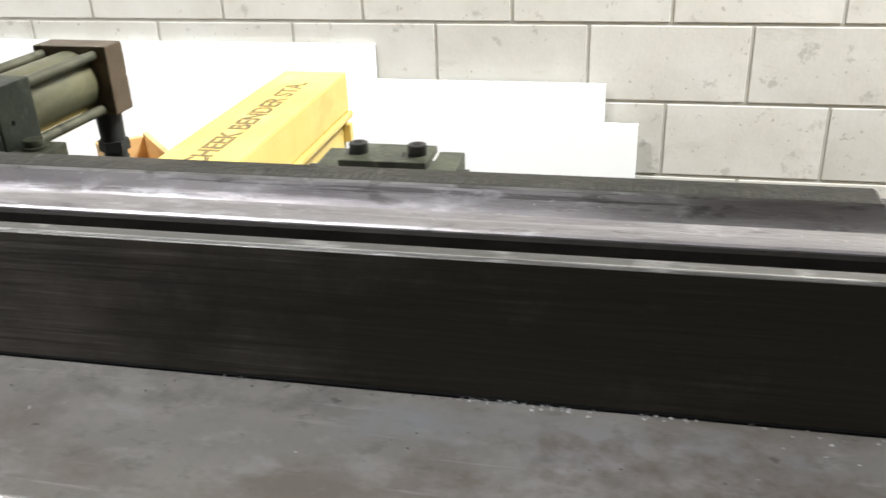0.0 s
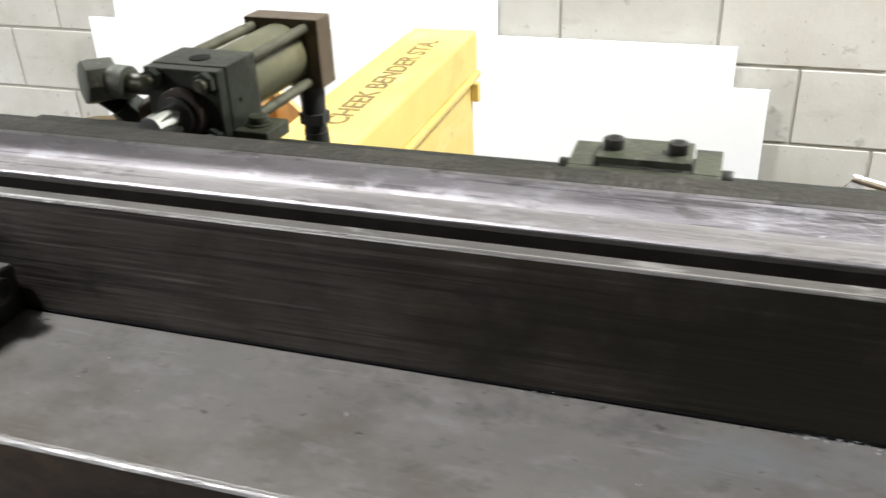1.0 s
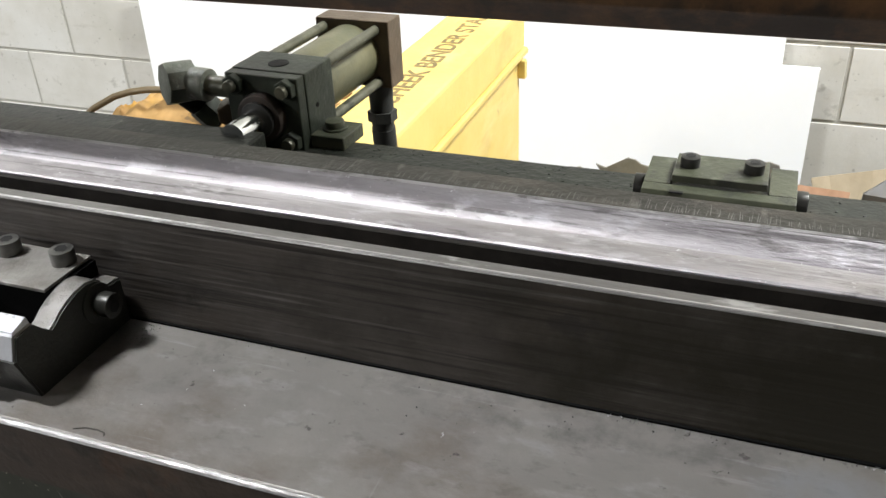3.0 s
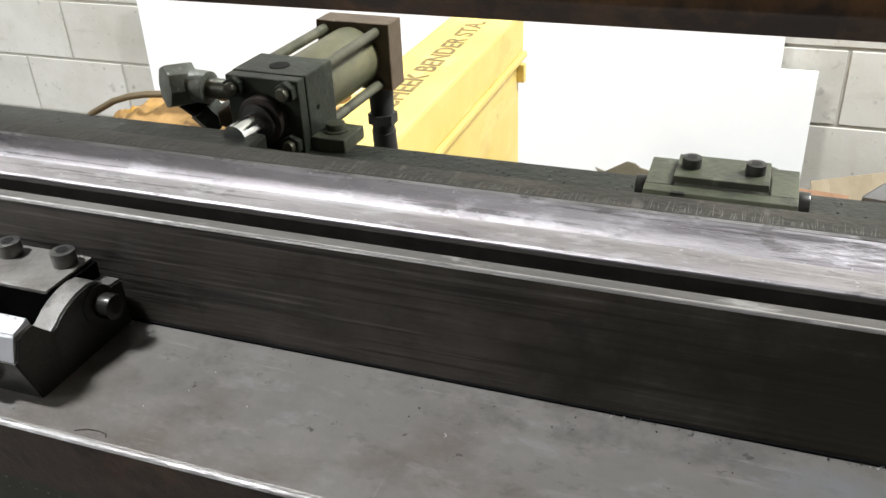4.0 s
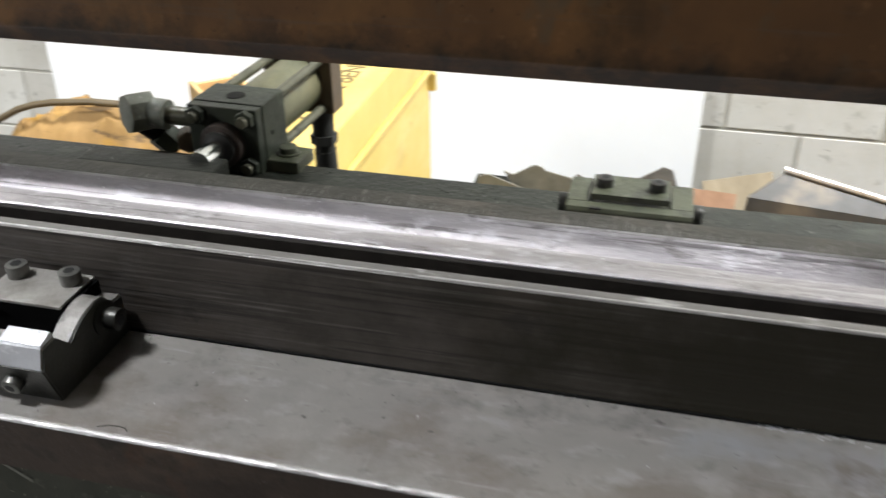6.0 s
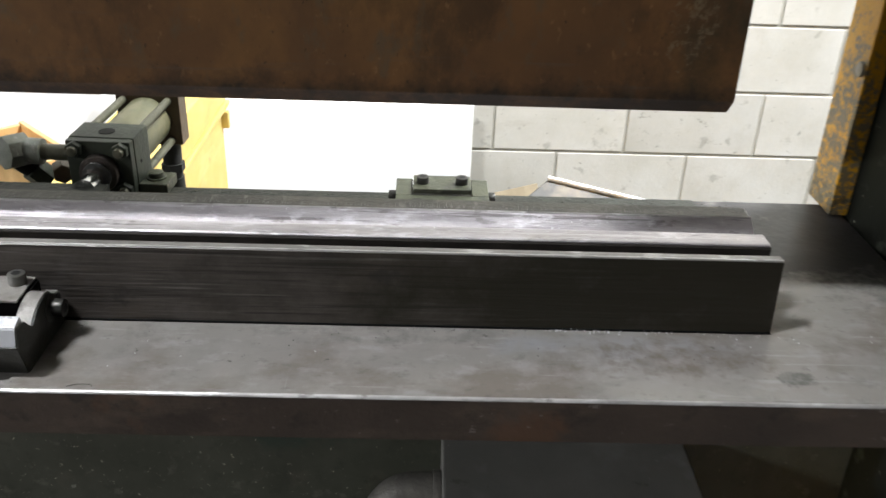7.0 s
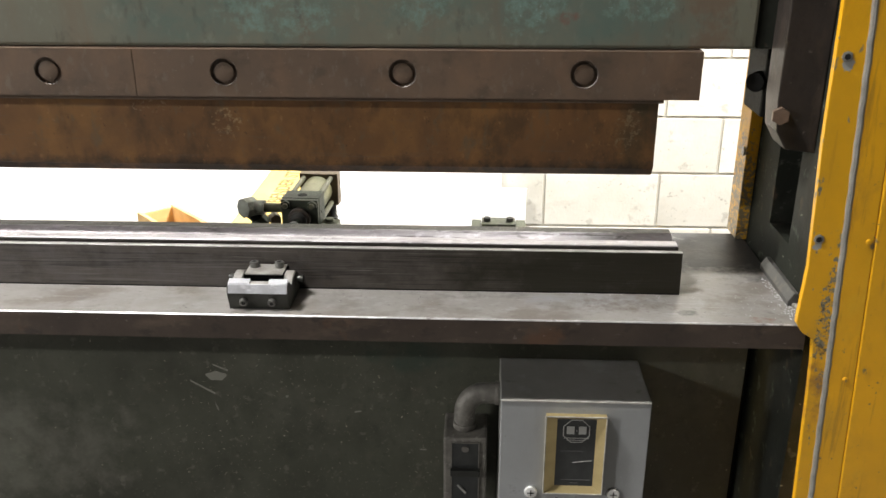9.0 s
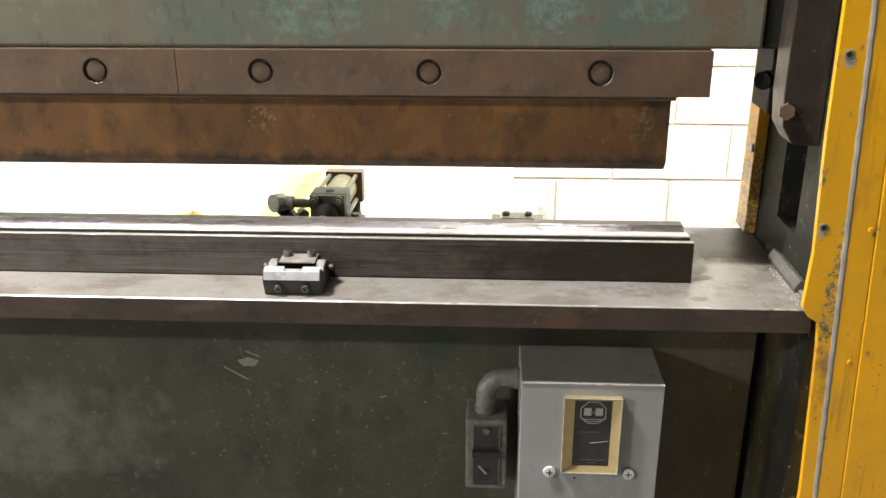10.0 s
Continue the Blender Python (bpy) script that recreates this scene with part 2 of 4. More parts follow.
RAM = mat("faded_green_ram", (0.132, 0.136, 0.104), 0.5, 0.0, (0.1, 0.092, 0.069), 5, 0.9, 0.05, 240, spec=0.35, layers=(
    ((0.09, 0.106, 0.087), 6, (1, 1, 0.8), 0.5, 0.14, 0.7), ((0.13, 0.085, 0.056), 7, (2.5, 1, 0.3), 0.54, 0.16, 0.55), ((0.17, 0.185, 0.155), 70, (1, 1, 0.6), 0.57, 0.12, 0.5), ((0.26, 0.3, 0.27), 150, (1, 1, 1), 0.7, 0.04, 0.6), ((0.055, 0.052, 0.04), 50, (1.2, 1, 0.5), 0.57, 0.1, 0.55)),
    patches=(
    (TEAL_DEEP, 26, 0.36, 0.3, 0.8, (-0.49, 0.4, 1.165), (0.16, 0, 0.05)), (TEAL_DEEP, 26, 0.34, 0.3, 0.8, (-0.16, 0.4, 1.19), (0.16, 0, 0.075)), (TEAL_DEEP, 26, 0.38, 0.3, 0.8, (-0.33, 0.4, 1.17), (0.1, 0, 0.05)),
    (TEAL, 95, 0.44, 0.2, 0.8, (-0.216, 0.4, 1.185), (0.05, 0, 0.06)), (TEAL, 95, 0.44, 0.2, 0.8, (-0.1, 0.4, 1.176), (0.06, 0, 0.026)), (TEAL, 95, 0.45, 0.2, 0.75, (-0.225, 0.4, 1.24), (0.045, 0, 0.04)), (TEAL, 95, 0.45, 0.2, 0.75, (-0.34, 0.4, 1.172), (0.05, 0, 0.03)), (TEAL, 95, 0.45, 0.2, 0.75, (-0.49, 0.4, 1.17), (0.11, 0, 0.045)), (TEAL_DEEP, 40, 0.38, 0.3, 0.7, (-0.62, 0.4, 1.2), (0.1, 0, 0.1)), (TEAL_DEEP, 40, 0.38, 0.3, 0.7, (-0.3, 0.4, 1.26), (0.2, 0, 0.06)),
    ((0.3, 0.4, 0.38), 220, 0.6, 0.08, 0.6, (-0.21, 0.4, 1.19), (0.06, 0, 0.06)), ((0.3, 0.4, 0.38), 220, 0.6, 0.08, 0.6, (-0.1, 0.4, 1.178), (0.06, 0, 0.03)),
    (RED_PRIMER, 50, 0.36, 0.2, 0.75, (-0.158, 0.4, 1.232), (0.026, 0, 0.02)), (RED_PRIMER, 50, 0.36, 0.2, 0.75, (-0.177, 0.4, 1.164), (0.017, 0, 0.009)),
    ((0.12, 0.08, 0.055), 20, 0.38, 0.12, 0.7, (-0.02, 0.4, 1.2), (0.035, 0, 0.2))))
GREEN = mat("dark_green_paint", (0.017, 0.0185, 0.0145), 0.65, 0.0, (0.01, 0.011, 0.009), 6, 0.9, 0.12, 220, layers=(((0.034, 0.034, 0.029), 9, (1, 1, 1), 0.5, 0.16, 0.7), ((0.012, 0.011, 0.009), 14, (1, 1, 0.5), 0.54, 0.14, 0.6), ((0.09, 0.06, 0.04), 26, (1, 1, 0.6), 0.61, 0.07, 0.6), ((0.24, 0.24, 0.2), 85, (1, 1, 1), 0.67, 0.03, 0.85), ((0.1, 0.11, 0.09), 40, (1, 1, 1), 0.6, 0.08, 0.45)), spec=0.08)
APRON = mat("olive_apron_paint", (0.062, 0.066, 0.049), 0.5, 0.0, (0.042, 0.043, 0.032), 7, 1.0, 0.08, 220, spec=0.3, layers=(((0.088, 0.09, 0.07), 10, (1, 1, 0.8), 0.48, 0.18, 0.55), ((0.032, 0.033, 0.025), 16, (1, 1, 0.7), 0.53, 0.16, 0.5), ((0.105, 0.098, 0.075), 40, (1, 1, 0.7), 0.6, 0.1, 0.35), ((0.034, 0.036, 0.028), 70, (1, 1, 1), 0.57, 0.08, 0.4), ((0.4, 0.38, 0.28), 150, (1, 1, 1), 0.69, 0.03, 0.9), ((0.3, 0.29, 0.21), 300, (1, 1, 1), 0.685, 0.03, 0.7), ((0.15, 0.15, 0.12), 60, (1, 1, 1), 0.61, 0.08, 0.45)), patches=(((0.2, 0.195, 0.165), 9, 0.32, 0.24, 0.5, (-0.92, 0.41, 0.58), (0.2, 0, 0.12)), ((0.38, 0.37, 0.29), 210, 0.63, 0.04, 0.8, (-0.5, 0.41, 0.62), (0.4, 0, 0.24)), ((0.025, 0.045, 0.035), 30, 0.36, 0.2, 0.6, (-0.36, 0.41, 0.74), (0.08, 0, 0.03))))
OLIVE = mat("olive_oily_paint", (0.056, 0.061, 0.037), 0.4, 0.05, (0.022, 0.025, 0.016), 30, 0.9, 0.2, 300, layers=(((0.12, 0.128, 0.092), 60, (1, 1, 1), 0.6, 0.1, 0.6), ((0.015, 0.016, 0.012), 50, (1, 1, 1), 0.56, 0.07, 0.8)))
STRIP = mat("black_green_grime", (0.02, 0.0225, 0.0175), 0.42, 0.0, (0.01, 0.011, 0.009), 40, 0.9, 0.4, 200, spec=0.25, layers=(((0.05, 0.058, 0.044), 60, (0.6, 1, 1), 0.58, 0.1, 0.6), ((0.04, 0.036, 0.028), 25, (0.5, 1, 1), 0.56, 0.12, 0.5), ((0.2, 0.21, 0.18), 170, (1, 1, 1), 0.69, 0.03, 0.8)))
BLACK_OIL = mat("black_oiled_steel", (0.011, 0.0105, 0.0095), 0.6, 0.0, (0.006, 0.006, 0.0055), 60, 0.8, 0.2, 300, spec=0.1)
HEAD = mat("oily_green_head", (0.026, 0.032, 0.022), 0.45, 0.05, (0.012, 0.015, 0.011), 40, 0.9, 0.2, 300, spec=0.35, layers=(((0.07, 0.08, 0.055), 45, (1, 1, 1), 0.58, 0.12, 0.6), ((0.05, 0.06, 0.04), 18, (1, 1, 1), 0.5, 0.2, 0.6)))
BARREL = mat("olive_cream_barrel", (0.19, 0.168, 0.085), 0.38, 0.1, (0.085, 0.085, 0.05), 14, 1.0, 0.1, 300, layers=(((0.045, 0.052, 0.028), 22, (1, 0.4, 1), 0.52, 0.14, 0.75), ((0.3, 0.28, 0.19), 20, (1, 0.4, 1), 0.58, 0.14, 0.5)))
CAP = mat("brown_rear_cap", (0.12, 0.085, 0.052), 0.42, 0.3, (0.06, 0.045, 0.03), 30, 0.9, 0.2, 300)
TIE = mat("olive_tie_rod", (0.11, 0.108, 0.073), 0.33, 0.3, (0.045, 0.046, 0.03), 45, 1.0, 0.15, 250, layers=(((0.02, 0.021, 0.015), 50, (1, 1, 1), 0.57, 0.08, 0.7),))
CHROME = mat("chrome_rod", (0.8, 0.82, 0.82), 0.12, 1.0, (0.6, 0.62, 0.62), 60, 0.4)
GALV = mat("grey_green_fitting", (0.22, 0.235, 0.2), 0.4, 0.15, (0.1, 0.108, 0.088), 40, 1.0, 0.3, 300, layers=(((0.36, 0.37, 0.33), 90, (1, 1, 1), 0.6, 0.08, 0.6), ((0.03, 0.034, 0.026), 45, (1, 1, 1), 0.56, 0.1, 0.6)))
RUBBER = mat("black_rubber", (0.02, 0.021, 0.018), 0.55, 0.0, (0.012, 0.012, 0.011), 60, 0.6, 0.2, 300)
BLOCK_STEEL = mat("grey_machined_block", (0.38, 0.365, 0.345), 0.44, 0.35, (0.18, 0.17, 0.155), 40, 1.0, 0.3, 400, layers=(((0.17, 0.16, 0.15), 24, (1, 1, 1), 0.53, 0.14, 0.6), ((0.42, 0.42, 0.41), 75, (1, 1, 1), 0.6, 0.1, 0.5), ((0.06, 0.055, 0.047), 45, (1, 1, 1), 0.57, 0.1, 0.65)))
CHEEK = mat("mottled_cheek_steel", (0.27, 0.257, 0.245), 0.52, 0.2, (0.12, 0.113, 0.104), 30, 1.0, 0.35, 350, layers=(((0.4, 0.4, 0.4), 70, (1, 1, 1), 0.58, 0.1, 0.6), ((0.05, 0.047, 0.042), 55, (1, 1, 1), 0.57, 0.08, 0.7)))
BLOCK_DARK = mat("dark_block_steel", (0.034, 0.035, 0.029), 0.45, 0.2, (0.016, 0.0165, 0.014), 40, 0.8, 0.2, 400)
SCREW = mat("grey_cap_screw", (0.2, 0.2, 0.188), 0.38, 0.75, (0.09, 0.09, 0.085), 120, 0.8)
DARK_SCREW = mat("dark_cap_screw", (0.05, 0.05, 0.045), 0.35, 0.6, (0.025, 0.025, 0.023), 120, 0.8)
SLOT_LINING = mat("slot_grime", (0.03, 0.026, 0.022), 0.6, 0.2, (0.014, 0.012, 0.011), 60, 0.9, 0.2, 300, spec=0.2)
DEEP_BLACK = mat("deep_black", (0.004, 0.004, 0.004), 0.7, 0.0, (0.003, 0.003, 0.003), 40, 0.8, spec=0.05)
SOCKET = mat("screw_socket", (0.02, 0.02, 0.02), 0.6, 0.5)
YELLOW = mat("safety_yellow_paint", (0.7, 0.345, 0.008), 0.4, 0.0, (0.54, 0.28, 0.012), 7, 0.9, 0.12, 220, layers=(((0.42, 0.23, 0.02), 9, (1, 1, 0.5), 0.56, 0.12, 0.55), ((0.14, 0.12, 0.08), 40, (1, 1, 0.7), 0.67, 0.03, 0.85), ((0.26, 0.13, 0.015), 60, (2.5, 1, 0.15), 0.58, 0.1, 0.6), ((0.2, 0.11, 0.03), 14, (1, 1, 0.6), 0.58, 0.14, 0.5), ((0.66, 0.38, 0.03), 22, (1, 1, 0.6), 0.57, 0.12, 0.3), ((0.12, 0.1, 0.07), 150, (1, 1, 1), 0.665, 0.03, 0.9)))
# grey patches at y 0.575 mix chipped paint with the rear strip's painted shade
YELLOW_WORN = mat("worn_yellow_paint", (0.69, 0.34, 0.008), 0.42, 0.0, (0.52, 0.28, 0.012), 9, 0.8, 0.15, 220, layers=(((0.42, 0.23, 0.02), 16, (1, 1, 0.5), 0.55, 0.1, 0.6), ((0.14, 0.14, 0.11), 55, (1, 1, 0.45), 0.66, 0.02, 1.0), ((0.2, 0.18, 0.13), 130, (1, 1, 0.5), 0.65, 0.03, 0.9), ((0.34, 0.16, 0.02), 40, (2, 1, 0.2), 0.6, 0.1, 0.5)),
    patches=(((0.17, 0.16, 0.12), 150, 0.5, 0.03, 1.0, (0.111, 0.29, 0.87), (0.021, 0, 0.16)), ((0.22, 0.1, 0.03), 60, 0.42, 0.2, 0.7, (0.108, 0.29, 0.78), (0.02, 0, 0.08)), ((0.13, 0.13, 0.1), 160, 0.42, 0.1, 0.9, (0.08, 0.575, 0.9), (0.04, 0.05, 0.15)), ((0.05, 0.05, 0.04), 120, 0.48, 0.08, 0.8, (0.08, 0.575, 0.855), (0.04, 0.05, 0.03)), ((0.07, 0.06, 0.04), 160, 0.53, 0.03, 0.9, (0.106, 0.29, 0.86), (0.016, 0, 0.08)), ((0.3, 0.3, 0.28), 90, 0.4, 0.05, 1.0, (0.084, 0.29, 0.951), (0.0075, 0.05, 0.011)), ((0.3, 0.3, 0.28), 90, 0.4, 0.05, 1.0, (0.084, 0.29, 1.138), (0.0075, 0.05, 0.011))))
BOX_YELLOW = mat("yellow_painted_wood", (0.66, 0.49, 0.15), 0.5, 0.0, (0.56, 0.4, 0.1), 6, 0.8, 0.2, 90, layers=(((0.72, 0.57, 0.24), 14, (1, 0.3, 1), 0.55, 0.15, 0.5), ((0.4, 0.27, 0.07), 9, (1, 0.6, 1), 0.58, 0.12, 0.4), ((0.2, 0.15, 0.07), 24, (1, 1, 1), 0.66, 0.05, 0.6)))
INK = mat("faded_black_ink", (0.1, 0.075, 0.035), 0.7, 0.0, (0.3, 0.21, 0.07), 60, 1.0)
CMU = mat("painted_concrete_block", (0.56, 0.548, 0.505), 0.82, 0.0, (0.45, 0.437, 0.385), 4, 0.9, 0.3, 90, vary=0.06, layers=(((0.58, 0.58, 0.55), 3, (1, 1, 1), 0.5, 0.2, 0.7), ((0.36, 0.33, 0.26), 6, (1, 1, 0.7), 0.58, 0.16, 0.4), ((0.25, 0.24, 0.21), 36, (1, 1, 1), 0.65, 0.05, 0.7), ((0.2, 0.195, 0.17), 70, (1, 1, 1.4), 0.67, 0.04, 0.75), ((0.3, 0.285, 0.25), 15, (1, 1, 1), 0.62, 0.06, 0.6), ((0.38, 0.36, 0.31), 9, (0.6, 1, 1.6), 0.6, 0.1, 0.45)))
MORTAR = mat("painted_mortar", (0.43, 0.42, 0.375), 0.9, 0.0, (0.35, 0.34, 0.29), 20, 0.9, 0.4, 150)
WHITE = mat("white_foam_board", (0.88, 0.9, 0.9), 0.5, 0.0, (0.83, 0.85, 0.85), 3, 0.8, 0.05, 60)
BOX_GREY = mat("grey_enclosure_paint", (0.25, 0.245, 0.23), 0.42, 0.2, (0.175, 0.172, 0.16), 10, 0.9, 0.08, 300, spec=0.35, layers=(((0.37, 0.37, 0.36), 18, (1, 1, 1), 0.56, 0.15, 0.5), ((0.13, 0.12, 0.105), 60, (1, 1, 1), 0.64, 0.06, 0.6), ((0.17, 0.165, 0.15), 9, (2, 1, 0.3), 0.55, 0.14, 0.45), ((0.5, 0.5, 0.48), 160, (1, 1, 1), 0.67, 0.04, 0.5)))
BOX_COVER = mat("bluish_cover_paint", (0.3, 0.31, 0.315), 0.38, 0.25, (0.23, 0.238, 0.24), 8, 0.9, 0.06, 300, spec=0.4, layers=(((0.4, 0.41, 0.41), 14, (1.4, 1, 0.6), 0.54, 0.16, 0.5), ((0.16, 0.16, 0.155), 50, (1, 1, 1), 0.64, 0.06, 0.5), ((0.2, 0.2, 0.19), 9, (2, 1, 0.3), 0.56, 0.14, 0.4), ((0.55, 0.55, 0.54), 160, (1, 1, 1), 0.67, 0.04, 0.5)))
BOX_EDGE = mat("worn_enclosure_edge", (0.5, 0.49, 0.45), 0.4, 0.4, (0.25, 0.24, 0.22), 80, 1.0)
BRASS = mat("brass_trim", (0.5, 0.4, 0.2), 0.35, 0.6, (0.36, 0.28, 0.13), 40, 0.7)
PLATE_BLACK = mat("black_nameplate", (0.022, 0.024, 0.024), 0.35, 0.1, (0.04, 0.042, 0.042), 60, 0.8)
INK_GREY = mat("grey_print", (0.06, 0.06, 0.06), 0.6)
PRINT = mat("white_print", (0.36, 0.36, 0.34), 0.6, 0.0)
CONDUIT = mat("cast_conduit_fitting", (0.2, 0.19, 0.17), 0.55, 0.3, (0.1, 0.095, 0.085), 50, 1.0, 0.5, 200, layers=(((0.34, 0.33, 0.31), 90, (1, 1, 1), 0.6, 0.08, 0.6), ((0.06, 0.055, 0.048), 60, (1, 1, 1), 0.6, 0.08, 0.6)))
SILVER = mat("bright_screw", (0.75, 0.75, 0.73), 0.3, 0.4)
WOOD = mat("orange_pine", (0.76, 0.52, 0.24), 0.55, 0.0, (0.46, 0.25, 0.09), 9, 0.9, 0.15, 150, stretch=(1, 0.15, 1))
CARDBOARD = mat("brown_paper", (0.38, 0.225, 0.075), 0.7, 0.0, (0.24, 0.14, 0.045), 8, 1.0, 0.4, 60, layers=(((0.5, 0.27, 0.03), 6, (0.6, 1, 1.6), 0.52, 0.1, 0.7), ((0.1, 0.06, 0.025), 14, (0.4, 1, 1.8), 0.55, 0.06, 0.8)))
SHEET = mat("dull_sheet_steel", (0.1, 0.1, 0.096), 0.45, 0.3, (0.06, 0.058, 0.054), 9, 1.0, 0.1, 120, layers=(((0.24, 0.2, 0.15), 7, (1, 1, 1), 0.54, 0.1, 0.6),))
SCRAP = mat("scrap_steel", (0.22, 0.21, 0.19), 0.5, 0.3, (0.09, 0.085, 0.075), 30, 0.8, 0.1, 100, layers=(((0.2, 0.13, 0.08), 14, (1, 1, 1), 0.55, 0.1, 0.6),))
OFFCUT = mat("grey_offcut_steel", (0.24, 0.23, 0.19), 0.5, 0.3, (0.13, 0.125, 0.1), 16, 0.9, 0.1, 100)
DUSTY = mat("dusty_card", (0.3, 0.25, 0.17), 0.8, 0.0, (0.2, 0.16, 0.1), 12, 0.9, 0.3, 60)
RUSTY = mat("rusty_scrap", (0.3, 0.17, 0.1), 0.7, 0.2, (0.2, 0.11, 0.06), 30, 0.8)
CONCRETE = mat("oily_shop_floor", (0.08, 0.076, 0.07), 0.6, 0.0, (0.05, 0.047, 0.043), 2, 0.9, 0.3, 60)
DARK_BROWN = mat("dark_gib_steel", (0.05, 0.04, 0.034), 0.45, 0.35, (0.016, 0.014, 0.012), 16, 0.8, 0.2, 250, layers=(((0.1, 0.072, 0.054), 20, (1, 1, 0.4), 0.54, 0.14, 0.6), ((0.02, 0.016, 0.013), 40, (1, 1, 0.6), 0.56, 0.1, 0.6), ((0.2, 0.18, 0.16), 120, (1, 1, 0.7), 0.66, 0.05, 0.5)))
RUST_HEX = mat("rusty_hex_head", (0.15, 0.1, 0.07), 0.5, 0.5, (0.08, 0.055, 0.04), 80, 0.8)
WELD = mat("grey_weld", (0.3, 0.29, 0.26), 0.5, 0.5, (0.2, 0.19, 0.17), 60, 0.8, 0.4, 200)
CEILING = mat("dark_shop_ceiling", (0.1, 0.1, 0.1), 0.8)
DULL_WALL = mat("dull_shop_wall", (0.16, 0.16, 0.155), 0.8, 0, (0.12, 0.12, 0.115), 2)
PALE_WALL = mat("pale_shop_wall", (0.45, 0.445, 0.43), 0.8, 0, (0.38, 0.375, 0.36), 2)
RAG = mat("yellow_cloth", (0.6, 0.4, 0.05), 0.8, 0, (0.4, 0.24, 0.03), 15, 0.9, 0.3, 80)
CABLE = mat("brown_cable", (0.1, 0.072, 0.033), 0.5, 0, (0.09, 0.06, 0.03), 30)
SCUFF = mat("pale_scuff", (0.2, 0.2, 0.17), 0.6)
SCRAWL = mat("dark_crayon", (0.05, 0.045, 0.036), 0.6, 0, (0.09, 0.085, 0.07), 60, 0.9)
# pale bluish steel with the reflected light put into its colour
BRIGHT_FACE = mat("bright_sheen_steel", (0.58, 0.59, 0.62), 0.38, 0.5, (0.36, 0.36, 0.38), 50, 0.8, 0.15, 300, layers=(((0.85, 0.86, 0.88), 120, (0.4, 1, 1), 0.56, 0.1, 0.6), ((0.16, 0.155, 0.15), 90, (1, 1, 1), 0.62, 0.06, 0.6)))
LIP = mat("worn_lip_steel", (0.22, 0.21, 0.206), 0.42, 0.6, (0.12, 0.115, 0.11), 40, 0.9, 0.2, 260, stretch=(0.3, 1, 1), layers=(((0.56, 0.55, 0.55), 80, (0.4, 1, 1), 0.57, 0.1, 0.6), ((0.1, 0.09, 0.083), 80, (0.4, 1, 1), 0.58, 0.1, 0.6)))
TICK = mat("tool_mark", (0.17, 0.165, 0.158), 0.5, 0.3, (0.09, 0.087, 0.08), 60, 0.8)
CHIP = mat("bright_metal_chip", (0.7, 0.7, 0.72), 0.35, 0.4)


# ---------- mesh helpers ----------
def part(name, bm, material, parent=None, label="", smooth=False):
    bmesh.ops.recalc_face_normals(bm, faces=bm.faces)
    me = bpy.data.meshes.new(name)
    bm.to_mesh(me)
    bm.free()
    me.materials.append(material)
    if smooth:
        for p in me.polygons:
            p.use_smooth = True
        me.set_sharp_from_angle(angle=radians(35))
    ob = new(name, me)
    if parent is not None:
        ob.parent = parent
    if label:
        ob["label"] = label
    return ob


def thing(name, at=(0, 0, 0), label="", category="", group="", kind=""):
    ob = new(name)
    ob.location = at
    ob.empty_display_size = 0.02
    return tagged(ob, label, category, group, kind)


def bevelled(bm, width, segments=2):
    if width:
        bmesh.ops.bevel(bm, geom=list(bm.edges), offset=width, segments=segments, profile=0.6, affect="EDGES", clamp_overlap=True)
    return bm


def block(x0, x1, y0, y1, z0, z1, bevel=0.0, segments=2):
    bm = bmesh.new()
    bmesh.ops.create_cube(bm, size=1, matrix=Matrix.Translation(((x0 + x1) / 2, (y0 + y1) / 2, (z0 + z1) / 2)) @ Matrix.Diagonal((x1 - x0, y1 - y0, z1 - z0, 1)))
    return bevelled(bm, bevel, segments)


def along_x(profile, x0, x1, bevel=0.0, segments=2):
    """A (y, z) outline drawn out along x."""
    bm = bmesh.new()
    face = bm.faces.new([bm.verts.new((x0, y, z)) for y, z in profile])
    got = bmesh.ops.extrude_face_region(bm, geom=[face])
    bmesh.ops.translate(bm, vec=(x1 - x0, 0, 0), verts=[g for g in got["geom"] if isinstance(g, bmesh.types.BMVert)])
    return bevelled(bm, bevel, segments)


def along_y(profile, y0, y1, bevel=0.0):
    """An (x, z) outline drawn out along y."""
    bm = bmesh.new()
    face = bm.faces.new([bm.verts.new((x, y0, z)) for x, z in profile])
    got = bmesh.ops.extrude_face_region(bm, geom=[face])
    bmesh.ops.translate(bm, vec=(0, y1 - y0, 0), verts=[g for g in got["geom"] if isinstance(g, bmesh.types.BMVert)])
    return bevelled(bm, bevel)


def rod(p0, p1, r0, r1=None, sides=24, bevel=0.0):
    p0, p1 = Vector(p0), Vector(p1)
    bm = bmesh.new()
    turn = (p1 - p0).to_track_quat("Z", "Y").to_matrix().to_4x4()
    bmesh.ops.create_cone(bm, cap_ends=True, segments=sides, radius1=r0, radius2=r0 if r1 is None else r1, depth=(p1 - p0).length, matrix=Matrix.Translation((p0 + p1) / 2) @ turn)
    if bevel:
        rims = [e for e in bm.edges if any(len(f.verts) > 4 for f in e.link_faces)]
        bmesh.ops.bevel(bm, geom=rims, offset=bevel, segments=2, profile=0.6, affect="EDGES")
    return bm


def joined(*some):
    out = bmesh.new()
    for bm in some:
        me = bpy.data.meshes.new("tmp")
        bm.to_mesh(me)
        bm.free()
        out.from_mesh(me)
        bpy.data.meshes.remove(me)
    return out


